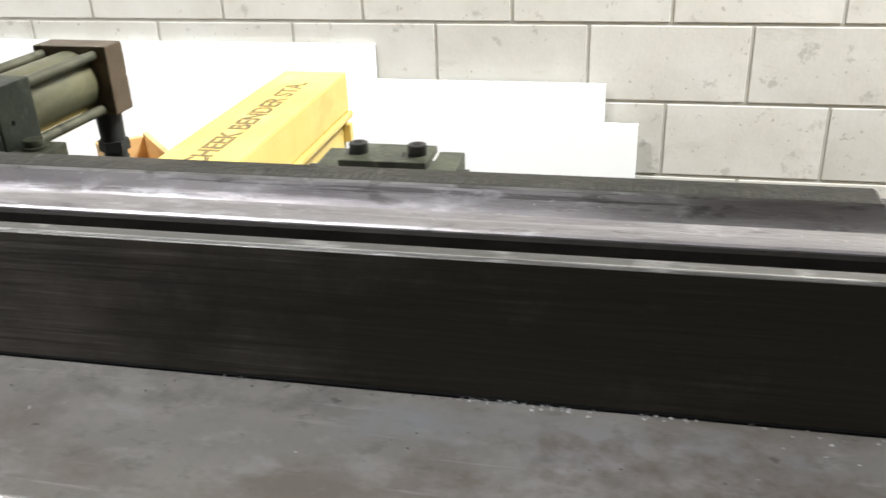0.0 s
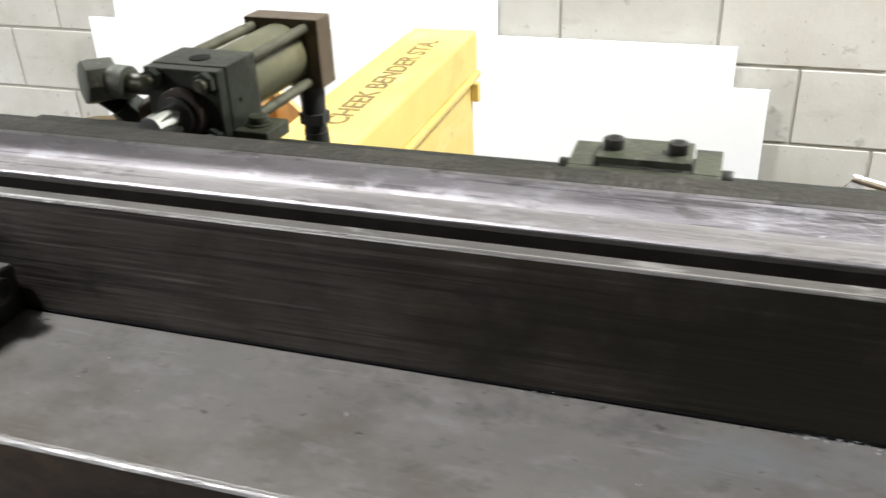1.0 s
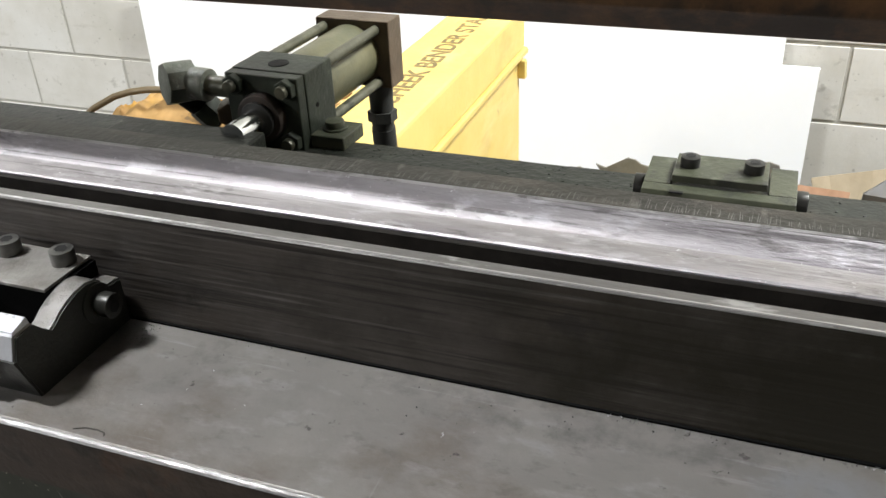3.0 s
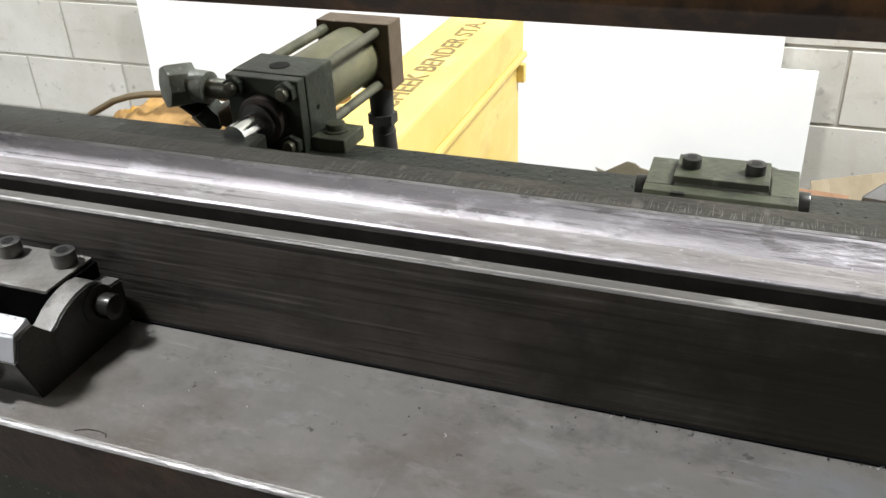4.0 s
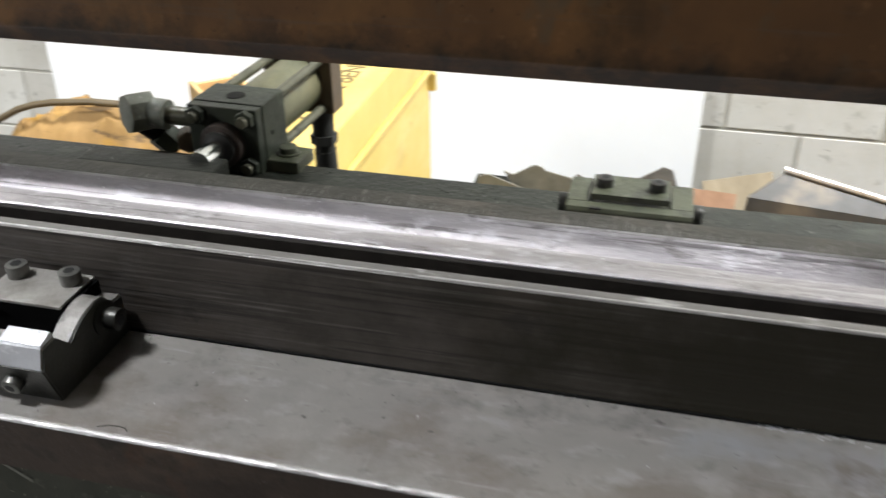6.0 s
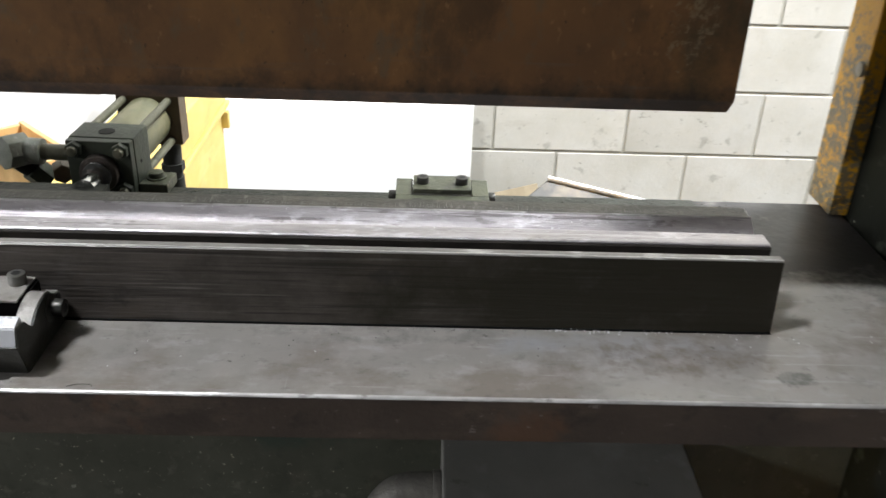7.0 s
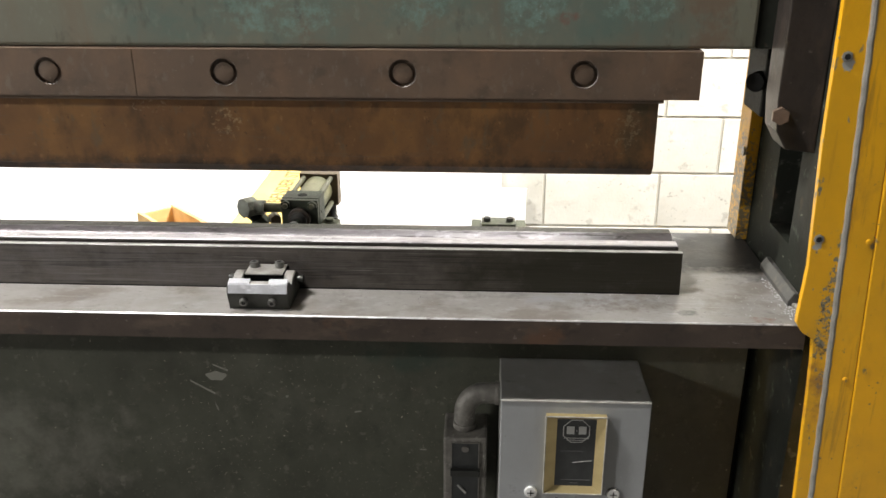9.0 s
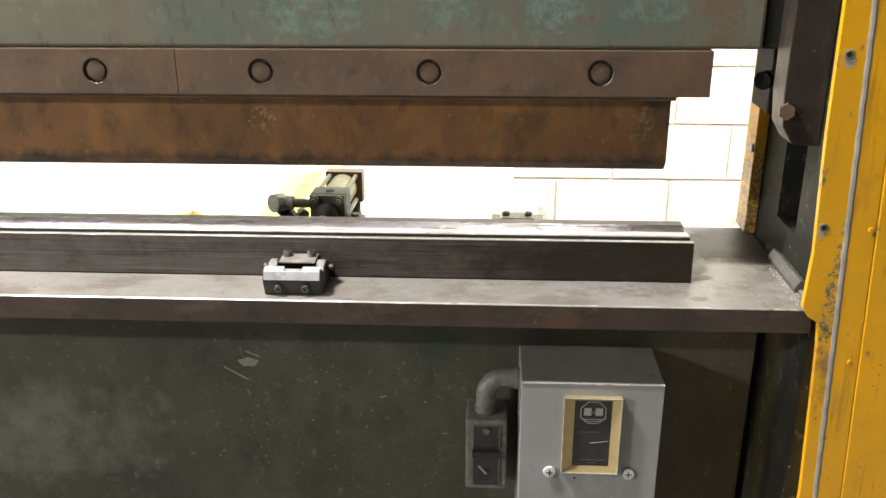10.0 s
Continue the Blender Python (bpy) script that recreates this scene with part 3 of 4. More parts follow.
def tube(points, r, sides=14):
    """A round tube along points."""
    bm = bmesh.new()
    pts = [Vector(p) for p in points]
    rings = []
    side = None
    for i, p in enumerate(pts):
        d = (pts[min(i + 1, len(pts) - 1)] - pts[max(i - 1, 0)]).normalized()
        if side is None:
            side = d.orthogonal().normalized()
        side = (side - d * side.dot(d)).normalized()
        up = d.cross(side)
        rings.append([bm.verts.new(p + r * (math.cos(a) * side + math.sin(a) * up)) for a in (2 * math.pi * k / sides for k in range(sides))])
    for a, b in zip(rings, rings[1:]):
        for k in range(sides):
            bm.faces.new((a[k], a[(k + 1) % sides], b[(k + 1) % sides], b[k]))
    bm.faces.new(rings[0][::-1])
    bm.faces.new(rings[-1])
    return bm


def cap_screw(parent, at, axis, r=0.0052, h=0.008, name="cap_screw", material=None):
    """A hexagon-socket cap screw: knurled head with a flat black hexagon as its socket."""
    at, axis = Vector(at), Vector(axis).normalized()
    head = part(name, rod(at - axis * 0.001, at + axis * h, r, sides=28, bevel=0.0006), material or SCREW, parent, smooth=True)
    ring = bmesh.new()
    # the shade inside the socket is a flat black hexagon on the head
    turn = Matrix.Translation(at + axis * (h + 0.0003)) @ axis.to_track_quat("Z", "Y").to_matrix().to_4x4()
    bmesh.ops.create_circle(ring, cap_ends=True, segments=6, radius=r * 0.55, matrix=turn)
    part("hex_socket", ring, SOCKET, head)
    return head


def hex_bolt(parent, at, axis, r, h, material, name="hex_bolt"):
    at, axis = Vector(at), Vector(axis).normalized()
    return part(name, rod(at, at + axis * h, r, sides=6, bevel=r * 0.08), material, parent)


BED = 0.85
FLOOR = -0.15
X0, X1 = -2.6, 0.092  # the press runs from far out on one side to its end frame

# ---------- the room ----------
floor = tagged(part("floor", block(-7, 5, -9, 2.66, FLOOR - 0.1, FLOOR), CONCRETE), "grey worn concrete shop floor", "floor", kind="structure")
ceiling = tagged(part("ceiling", block(-7, 5, -9, 2.66, 4.2, 4.3), CEILING), "plain dark shop ceiling", "ceiling", kind="structure")
WALL_Y = 2.46
wall_back = tagged(part("wall_north", block(-7, 5, WALL_Y + 0.003, WALL_Y + 0.2, FLOOR, 4.2), MORTAR), "painted concrete block wall behind the press", "wall", kind="structure")
tagged(part("wall_south", block(-7, 5, -9.2, -9.0, FLOOR, 4.2), DULL_WALL), "plain painted shop wall", "wall", kind="structure")
# unseen west wall, paler than the others to reflect light onto the die
tagged(part("wall_west", block(-7.2, -7, -9, 2.66, FLOOR, 4.2), PALE_WALL), "unseen shop wall, made pale to brighten the die's reflections", "wall", kind="structure")
tagged(part("wall_east", block(5, 5.2, -9, 2.66, FLOOR, 4.2), DULL_WALL), "plain painted shop wall", "wall", kind="structure")

# ---------- press bed ----------
press_bed = thing("press_bed", (0, 0, 0), "worn steel press brake bed with a dark green apron", "machine bed")
part("bed_plate", block(X0, 0.0915, 0.3012, 0.58, BED - 0.03, BED, 0.0012), BED_STEEL, press_bed, "worn grey steel top plate")
part("front_strip", block(X0, 0.0912, 0.2995, 0.301, BED - 0.03, BED - 0.0013), BED_FRONT, press_bed, "brown rolled front edge")
part("worn_edge", along_x([(0.2993, BED - 0.0013), (0.2998, BED - 0.0004), (0.3006, BED + 0.0002), (0.3013, BED + 0.0002), (0.3013, BED - 0.001), (0.2998, BED - 0.0012)], X0, 0.0905), EDGE_WORN, press_bed, "bright worn front edge")
part("painted_strip", block(X0, -0.03, 0.474, 0.5795, BED, BED + 0.0006), STRIP, press_bed, "oily black-green rear strip")
# black back plate stands in for the shade of the enclosed recess
part("recess_back", block(0.0685, 0.1035, 0.5, 0.52, 0.05, BED - 0.03), BLACK_OIL, press_bed)
part("apron", block(X0, 0.068, 0.409, 0.45, 0.05, BED - 0.03), APRON, press_bed, "dark green painted apron plate with chips")
part("base_rail", block(X0, 0.15, 0.39, 0.58, FLOOR, 0.05), GREEN, press_bed)

# ---------- lower die ----------
die = thing("lower_die", (0, 0, BED), "steel bending die with a vee groove lying on the press bed", "press die")
DT = 0.0512
DX0, DX1 = -2.3, -0.033
dark_front = [(0.3737, 0.0), (0.3776, DT - 0.0006), (0.3852, DT - 0.0006), (0.3852, 0.03), (0.3885, 0.0)]
part("front_bar", along_x(dark_front, DX0, DX1), DIE_DARK, die, "dark machined front bar, painted darker to the right for shade")
part("upper_edge", along_x([(0.3777, DT - 0.0005), (0.378, DT - 0.0002), (0.3786, DT), (0.3852, DT), (0.3852, DT - 0.0005)], DX0, DX1), LIP, die, "grey worn upper edge")
part("bright_ridge", along_x([(0.3788, DT - 0.0001), (0.379, DT + 0.0003), (0.3798, DT + 0.0003), (0.3801, DT - 0.0001)], DX0, DX1), EDGE_WORN, die, "bright flecked ridge along the front corner")
body = [(0.389, 0.0), (0.389, 0.03), (0.4, 0.03), (0.4, DT - 0.0007), (0.401, DT), (0.4155, DT), (0.4275, DT - 0.009), (0.4395, DT - 0.0004), (0.4405, DT), (0.456, DT), (0.456, 0.0)]
part("vee_block", along_x(body, DX0, DX1 - 0.001), DIE_TOP, die, "polished vee block")
part("push_lug", block(-0.603, -0.504, 0.512, 0.534, 0.0008, 0.0225, 0.0015), STRIP, die, "oily lug behind the die")
# thin bright strip set in as the highlight along the vee's rear edge
part("vee_edge", along_x([(0.4398, DT + 0.0001), (0.4406, DT + 0.0008), (0.4409, DT + 0.0007), (0.4409, DT - 0.0005), (0.4398, DT - 0.0012)], DX0, DX1 - 0.0015), EDGE_WORN, die, "bright strip painting the highlight on the vee's rear edge")
# brown-black lining on the slot's floor and rear side
part("slot_grime", along_x([(0.3855, 0.03), (0.3855, 0.0315), (0.3988, 0.0315), (0.3988, DT - 0.0025), (0.3998, DT - 0.0012), (0.3998, 0.03)], DX0, DX1 - 0.0005), SLOT_LINING, die, "brown-black lining in the slot")
# thin black line where the die meets the bed
part("foot_grime", along_x([(0.3728, 0.0002), (0.3729, 0.001), (0.3737, 0.0014), (0.3737, 0.0002)], DX0, DX1), DEEP_BLACK, die, "black line along the foot")
# dark sheet over the rear land carries the ram's shadow as colour
part("rear_land", along_x([(0.4405, DT - 0.001), (0.4405, DT + 0.0006), (0.456, DT + 0.0006), (0.456, DT - 0.001)], DX0, DX1 - 0.002), DIE_BACK, die, "dark rear land with the ram's shade in its colour")

# ---------- ram, clamp and punch ----------
ram = thing("ram", (0, 0, 0), "faded green press brake ram with a rusty brown punch", "press ram")
part("ram_plate", block(X0, 0.028, 0.405, 0.48, 1.131, 2.1, 0.004), RAM, ram, "faded green painted ram plate")
clamp_z0, clamp_z1 = 1.077, 1.13
BOLTS = [-0.157 - 0.2008 * k for k in range(9)]


def clamp_plate(x0, x1):
    """A clamp bar with round counterbores sunk 5 mm into its face."""
    bm = bmesh.new()
    y0, y1, yd = 0.395, 0.43, 0.4
    outer = [bm.verts.new(v) for v in ((x0, y0, clamp_z0), (x1, y0, clamp_z0), (x1, y0, clamp_z1), (x0, y0, clamp_z1))]
    back = [bm.verts.new((v.co.x, y1, v.co.z)) for v in outer]
    edges = [bm.edges.new((outer[k], outer[(k + 1) % 4])) for k in range(4)]
    for bx in BOLTS:
        if x0 < bx < x1:
            rings = [[bm.verts.new((bx + r * math.cos(a), yy, 1.1045 + r * math.sin(a))) for a in (k * math.pi / 18 for k in range(36))] for r, yy in ((0.0152, y0), (0.0148, yd))]
            edges += [bm.edges.new((rings[0][k], rings[0][(k + 1) % 36])) for k in range(36)]
            for k in range(36):
                bm.faces.new((rings[0][k], rings[0][(k + 1) % 36], rings[1][(k + 1) % 36], rings[1][k]))
            bm.faces.new(rings[1])
    bmesh.ops.triangle_fill(bm, edges=edges, use_beauty=True)
    for k in range(4):
        bm.faces.new((outer[k], outer[(k + 1) % 4], back[(k + 1) % 4], back[k]))
    bm.faces.new(back)
    return bm


for cx0, cx1 in ((-0.66, -0.029), (-1.3, -0.661), (-1.95, -1.301)):
    part("clamp_plate", clamp_plate(cx0, cx1), CLAMP, ram, "dark brown clamp plate")
part("clamp_ledge", along_x([(0.412, clamp_z0), (0.412, clamp_z0 - 0.006), (0.415, clamp_z0 - 0.0085), (0.43, clamp_z0 - 0.0085), (0.43, clamp_z0)], X0, -0.064), CLAMP, ram, "brown ledge under the clamp")
part("punch", along_x([(0.424, clamp_z0 + 0.002), (0.424, 0.989), (0.4335, 0.9785), (0.4365, 0.9785), (0.446, 0.989), (0.446, clamp_z0 + 0.002)], X0, -0.067, 0.0008), PUNCH, ram, "rust brown punch blade")
for bx in BOLTS:
    b = part("clamp_bolt", rod((bx, 0.3998, 1.1045), (bx, 0.3966, 1.1045), 0.0112, sides=28, bevel=0.001), CLAMP, ram, "sunk clamp bolt", smooth=True)
    ring = bmesh.new()
    rr = [[ring.verts.new((bx + r * math.cos(a), yy, 1.1045 + r * math.sin(a))) for a in (k2 * math.pi / 16 for k2 in range(32))] for r, yy in ((0.0149, 0.3962), (0.0159, 0.39485))]
    for k2 in range(32):
        ring.faces.new((rr[0][k2], rr[0][(k2 + 1) % 32], rr[1][(k2 + 1) % 32], rr[1][k2]))
    part("counterbore_rim", ring, LIP, b, "worn rim")

# ---------- end frame ----------
end_frame = thing("end_frame", (0, 0, 0), "press end frame with chipped yellow guards and dark green inner plate", "machine frame")
# inner plate with its slot
for y0, y1, z0, z1, xa in ((0.31, 0.402, BED - 0.03, 2.2, 0.095), (0.476, 0.60, BED - 0.03, 2.2, 0.095), (0.402, 0.476, BED - 0.03, 0.905, 0.095), (0.402, 0.476, 1.16, 2.2, 0.095), (0.33, 0.60, FLOOR, BED - 0.03, 0.104)):
    part("side_plate", block(xa, 0.13, y0, y1, z0, z1), GREEN, end_frame, "dark green inner plate")
# black plate behind the opening paints the shade inside it
part("slot_back", block(0.1315, 0.15, 0.385, 0.49, 0.88, 1.2), DEEP_BLACK, end_frame, "black backing that paints the slot's shade")
part("foot_bar", along_y([(0.0945, 0.851), (0.0945, 0.867), (0.0895, 0.867), (0.0835, 0.857), (0.0835, 0.851)], 0.345, 0.455, 0.0008), SHEET, end_frame, "grey steel foot bar")
part("weld_bead", tube([(0.0915 + 0.001 * math.sin(k * 2.1), 0.312 + 0.0042 * k, 0.8535 + 0.001 * math.sin(k * 1.3)) for k in range(30)], 0.0028, 8), WELD, end_frame, "rough weld bead", smooth=True)
# unseen beam, added to keep the rear lamps off the rear bed
part("crown_beam", block(X0, 0.0945, 0.5, 0.82, 1.6, 2.2, 0.004), GREEN, end_frame, "added unseen dark green beam that shades the rear bed")
def seam(z):
    """The slanting weld between the front strip and the yellow panel."""
    return 0.0993 + 0.0454 * (1.198 - min(z, 1.35))


ZS = (FLOOR, 0.3, 0.6, 0.75, 0.9, 1.05, 1.2, 1.35, 2.2)
guard = [(0.066, 2.2), (0.0699, 1.198), (0.0719, 1.06), (0.0781, 0.923), (0.0752, 0.857), (0.0835, 0.845), (0.0955, 0.838), (0.0985, 0.81), (0.101, 0.758), (0.1075, 0.614), (0.113, FLOOR)] + [(seam(z) - 0.0022, z) for z in ZS]
strip = part("front_guard", along_y(guard, 0.290, 0.298, 0.0008), YELLOW_WORN, end_frame, "chipped yellow front strip")
for bx, bz in ((0.0841, 0.955), (0.0818, 1.144), (0.078, 1.33), (0.076, 1.52)):
    cap = part("guard_screw", rod((bx, 0.2905, bz), (bx, 0.289, bz), 0.0056, sides=7, bevel=0.0006), WELD, strip, "grey worn screw head", smooth=True)
    # black disc paints the shade of the screw's recess
    part("screw_recess", rod((bx, 0.2891, bz), (bx, 0.2888, bz), 0.0033, sides=6), SOCKET, cap)
part("weld_bead", tube([(seam(0.6 + 0.009 * k) + 0.0004 * math.sin(k * 1.7), 0.2895, 0.6 + 0.009 * k) for k in range(178)], 0.0034, 8), WELD, end_frame, "grey weld seam", smooth=True)
panel = part("yellow_panel", along_y([(seam(z) + 0.0022, z) for z in ZS] + [(seam(z) + 0.03, z) for z in ZS[::-1]], 0.287, 0.30, 0.0012), YELLOW, end_frame, "yellow painted front panel")
part("yellow_panel", along_y([(seam(z) + 0.0306, z) for z in ZS] + [(0.6, 2.2), (0.6, FLOOR)], 0.2862, 0.30, 0.0015), YELLOW, end_frame)
for px, pz in ((0.1346, 0.954), (0.1375, 0.79)):
    part("panel_screw", rod((px, 0.2875, pz), (px, 0.2855, pz), 0.0032, sides=12, bevel=0.0006), YELLOW, panel, smooth=True)
rear = part("rear_strip", block(0.079, 0.0945, 0.5562, 0.601, BED + 0.0007, 2.2, 0.001), YELLOW_WORN, end_frame, "chipped yellow rear strip")
for bz in (0.973, 1.16):
    part("guard_screw", rod((0.0795, 0.5635, bz), (0.0762, 0.5635, bz), 0.0062, sides=9, bevel=0.0012), WELD, rear, "grey worn screw head", smooth=True)
bracket = part("gib_bracket", along_y([(0.047, 2.1), (0.047, 1.085), (0.05, 1.05), (0.062, 1.03), (0.0945, 1.026), (0.0945, 2.1)], 0.366, 0.41, 0.0015), DARK_BROWN, end_frame, "dark brown guide bracket")
hex_bolt(bracket, (0.0515, 0.3662, 1.068), (-0.15, -1, 0.05), 0.0098, 0.008, RUST_HEX)
part("guide_plate", block(0.0292, 0.085, 0.409, 0.48, 1.131, 2.1, 0.003), GREEN, ram, "dark green guide plate")
gib = part("gib_block", block(0.05, 0.0945, 0.43, 0.5, 1.05, 2.1, 0.003), BLACK_OIL, end_frame, "black oiled gib")
part("gib_knob", rod((0.05, 0.445, 1.09), (0.04, 0.432, 1.09), 0.011, sides=20, bevel=0.002), BLACK_OIL, gib, smooth=True)

# ---------- guide blocks ----------
def guide_block(at, grey, dark, screw):
    """A low steel block: undercut front rail, saddle-shaped cheeks, a pocket under a screwed cover, screws in the ends and the front."""
    g = thing("guide_block", at)
    w, cheek = 0.0345, 0.0105
    front = [(0.0, 0.0), (-0.007, 0.0222), (-0.0038, 0.0312), (0.0052, 0.0318), (0.0095, 0.0268), (0.0128, 0.0238), (0.0128, 0.0)]
    saddle = [(0.0126, 0.0), (0.0126, 0.0236), (0.0155, 0.0246), (0.0195, 0.0272), (0.024, 0.0292), (0.03, 0.0307), (0.0365, 0.0312), (0.0415, 0.03), (0.0452, 0.0268), (0.047, 0.0235), (0.0557, 0.0225), (0.0557, 0.0)]
    part("front_rail", along_x(front, -w + 0.0006, w - 0.0006, 0.0006), grey, g, "grey worn front rail")
    for a, b in ((-w, -w + cheek), (w - cheek, w)):
        part("cheek", along_x(saddle, a + 0.0003, b - 0.0003, 0.0006), CHEEK, g, "mottled grey saddle cheek", smooth=True)
    # end faces and undercut are thin plates darker than the rail
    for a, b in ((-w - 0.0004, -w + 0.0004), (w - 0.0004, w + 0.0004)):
        part("end_face", along_x([(y + 0.0004, max(0.0, z - 0.0008)) for y, z in front[:6]] + [(0.0125, 0.0)], a, b), BLOCK_DARK, g, "dark end face")
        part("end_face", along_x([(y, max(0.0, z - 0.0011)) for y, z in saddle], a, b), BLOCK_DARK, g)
    part("undercut_face", along_x([(-0.0008, 0.0), (-0.0079, 0.0216), (-0.006, 0.0218), (0.0006, 0.0)], -w, w), BLOCK_DARK, g, "dark undercut front")
    # the pocket's shade is put into a black rail and floor
    part("rear_rail", block(-w + cheek, w - cheek, 0.0285, 0.0557, 0.0, 0.0296, 0.0004), DEEP_BLACK, g, "black rear rail that paints the pocket's shade")
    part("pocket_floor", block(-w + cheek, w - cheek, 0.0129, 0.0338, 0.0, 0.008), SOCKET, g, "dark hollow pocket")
    part("lip_tooth", along_x([(-0.0034, 0.0312), (-0.0034, 0.0328), (0.0046, 0.0352), (0.0056, 0.0318)], -w + 0.001, -0.0095, 0.0003), BRIGHT_FACE, g, "bright raised lip")
    part("lip_tooth", along_x([(-0.0034, 0.0312), (-0.0034, 0.0328), (0.0046, 0.035), (0.0056, 0.0318)], 0.0122, w - 0.001, 0.0003), BRIGHT_FACE, g, "bright raised lip")
    part("worn_lip", along_x([(-0.0072, 0.0218), (-0.0042, 0.0312), (-0.0034, 0.0322), (-0.003, 0.0314), (-0.0066, 0.0216)], -w + 0.001, w - 0.001), BRIGHT_FACE, g, "worn front face, coloured brighter for its sheen")
    part("cover_plate", along_y([(-0.0218, 0.0298), (-0.0222, 0.0315), (0.0222, 0.0315), (0.0218, 0.0298)], 0.0267, 0.0557, 0.0004), grey, g, "flat cover plate")
    for sx in (-0.0152, 0.0145):
        cap_screw(g, (sx, 0.0477, 0.0315), (0, 0, 1), r=0.0053, h=0.0066, material=screw)
    for side_ in (-1, 1):
        part("end_boss", rod((side_ * (w - 0.001), 0.0395, 0.0195), (side_ * (w + 0.0012), 0.0395, 0.0195), 0.0088, sides=24, bevel=0.0005), dark, g, smooth=True)
        part("screw_shank", rod((side_ * w, 0.0395, 0.0195), (side_ * (w + 0.0045), 0.0395, 0.0195), 0.0042, sides=18), screw, g, smooth=True)
        cap_screw(g, (side_ * (w + 0.0042), 0.0395, 0.0195), (side_, 0, 0), r=0.0056, h=0.0052, name="end_screw", material=DARK_SCREW)
    for sx in (-0.0167, 0.0158):
        cap_screw(g, (sx, -0.0030, 0.0118), (0, -1, -0.28), r=0.0046, h=0.006, name="front_screw", material=screw)
    return g


tagged(guide_block((-0.519, 0.3169, BED), BLOCK_STEEL, BLOCK_DARK, SCREW), "grey steel guide block with cap screws before the die", "guide block", group="die guide blocks")


def rear_block(at):
    """A slab with a notched front lip, a pocket, a small screwed plate over it, and a screw head at each end."""
    g = thing("guide_block", at)
    w = 0.0363
    part("slab", along_x([(0.0, 0.0), (0.0004, 0.0218), (0.0018, 0.0238), (0.0082, 0.0246), (0.0082, 0.0)], -w, w, 0.0005), OLIVE, g, "olive front lip")
    part("slab", along_x([(0.0085, 0.0), (0.0085, 0.0195), (0.04, 0.0195), (0.04, 0.0)], -0.0233, 0.0233), OLIVE, g)
    for a, b in ((-w, -0.0234), (0.0234, w)):
        part("end_cheek", along_x([(0.0084, 0.0), (0.0084, 0.0246), (0.0385, 0.0252), (0.04, 0.0238), (0.04, 0.0)], a, b, 0.0005), OLIVE, g, "olive end cheek")
    # the lip's nick is a small black block
    part("oil_streak", block(-0.0225, -0.016, 0.0004, 0.0022, 0.0234, 0.0243), SOCKET, g, "black nick")
    part("cover_plate", along_y([(-0.0226, 0.0255), (-0.0226, 0.0292), (0.0224, 0.0292), (0.0226, 0.0255)], 0.0092, 0.0365, 0.0005), OLIVE, g, "flat cover plate")
    for sx in (-0.0155, 0.0153):
        cap_screw(g, (sx, 0.0225, 0.0292), (0, 0, 1), r=0.0049, h=0.0052, material=DARK_SCREW)
    for side_ in (-1, 1):
        cap_screw(g, (side_ * (w + 0.0002), 0.0195, 0.0165), (side_, 0, 0), r=0.0062, h=0.0055, name="end_screw", material=DARK_SCREW)
    return g


tagged(rear_block((-0.2442, 0.515, BED)), "olive oily guide block with black screws behind the die", "guide block", group="die guide blocks")

# ---------- hydraulic cylinder ----------
cyl = thing("hydraulic_cylinder", (-0.519, 0.56, BED), "olive tie-rod hydraulic cylinder bolted to the rear of the bed", "hydraulic cylinder")
cyl.rotation_euler = (0, 0, radians(-2.3))
A, CZ = 0.0262, 0.0235
part("front_head", block(-A, A, 0.009, 0.0424, 0.0, 0.0474, 0.001), HEAD, cyl, "oily green front head")
part("retainer_plate", block(-A + 0.0004, A - 0.0004, 0.0, 0.0085, 0.0, 0.047, 0.001), HEAD, cyl, "oily retainer plate")
part("head_port", rod((0.0, 0.0225, 0.0473), (0.0, 0.0225, 0.0478), 0.0066, sides=24), BLACK_OIL, cyl)
part("head_port_hole", rod((A - 0.0002, 0.02, 0.024), (A + 0.0004, 0.02, 0.024), 0.0016, sides=12), BLACK_OIL, cyl)
part("barrel", rod((0, 0.04, CZ), (0, 0.118, CZ), 0.0218, sides=48), BARREL, cyl, "cream olive barrel", smooth=True)
part("rear_cap", block(-A - 0.001, A + 0.0045, 0.117, 0.138, 0.0, 0.0488, 0.0012), CAP, cyl, "brown rear cap")
for sx in (-1, 1):
    for sz in (-1, 1):
        part("tie_rod", rod((sx * 0.0205, 0.035, CZ + sz * 0.019), (sx * 0.0205, 0.12, CZ + sz * 0.019), 0.0036, sides=14), TIE, cyl, smooth=True)
        nut = hex_bolt(cyl, (sx * 0.0185, 0.001, CZ + sz * 0.017), (0, -1, 0), 0.0068, 0.006, HEAD, "tie_rod_nut")
        part("stud_end", rod((sx * 0.0185, -0.004, CZ + sz * 0.017), (sx * 0.0185, -0.0092, CZ + sz * 0.017), 0.004, sides=16, bevel=0.0014), TIE, nut, smooth=True)
part("rod_gland", rod((0, 0.002, CZ - 0.002), (0, -0.0075, CZ - 0.002), 0.0155, sides=34, bevel=0.0015), DARK_BROWN, cyl, smooth=True)
part("wiper_seal", rod((0, -0.0075, CZ - 0.002), (0, -0.0105, CZ - 0.002), 0.0115, sides=30, bevel=0.001), RUBBER, cyl, smooth=True)
part("piston_rod", rod((0, 0.0, CZ - 0.002), (0, -0.035, CZ - 0.002), 0.0078, sides=28), CHROME, cyl, "chrome piston rod", smooth=True)
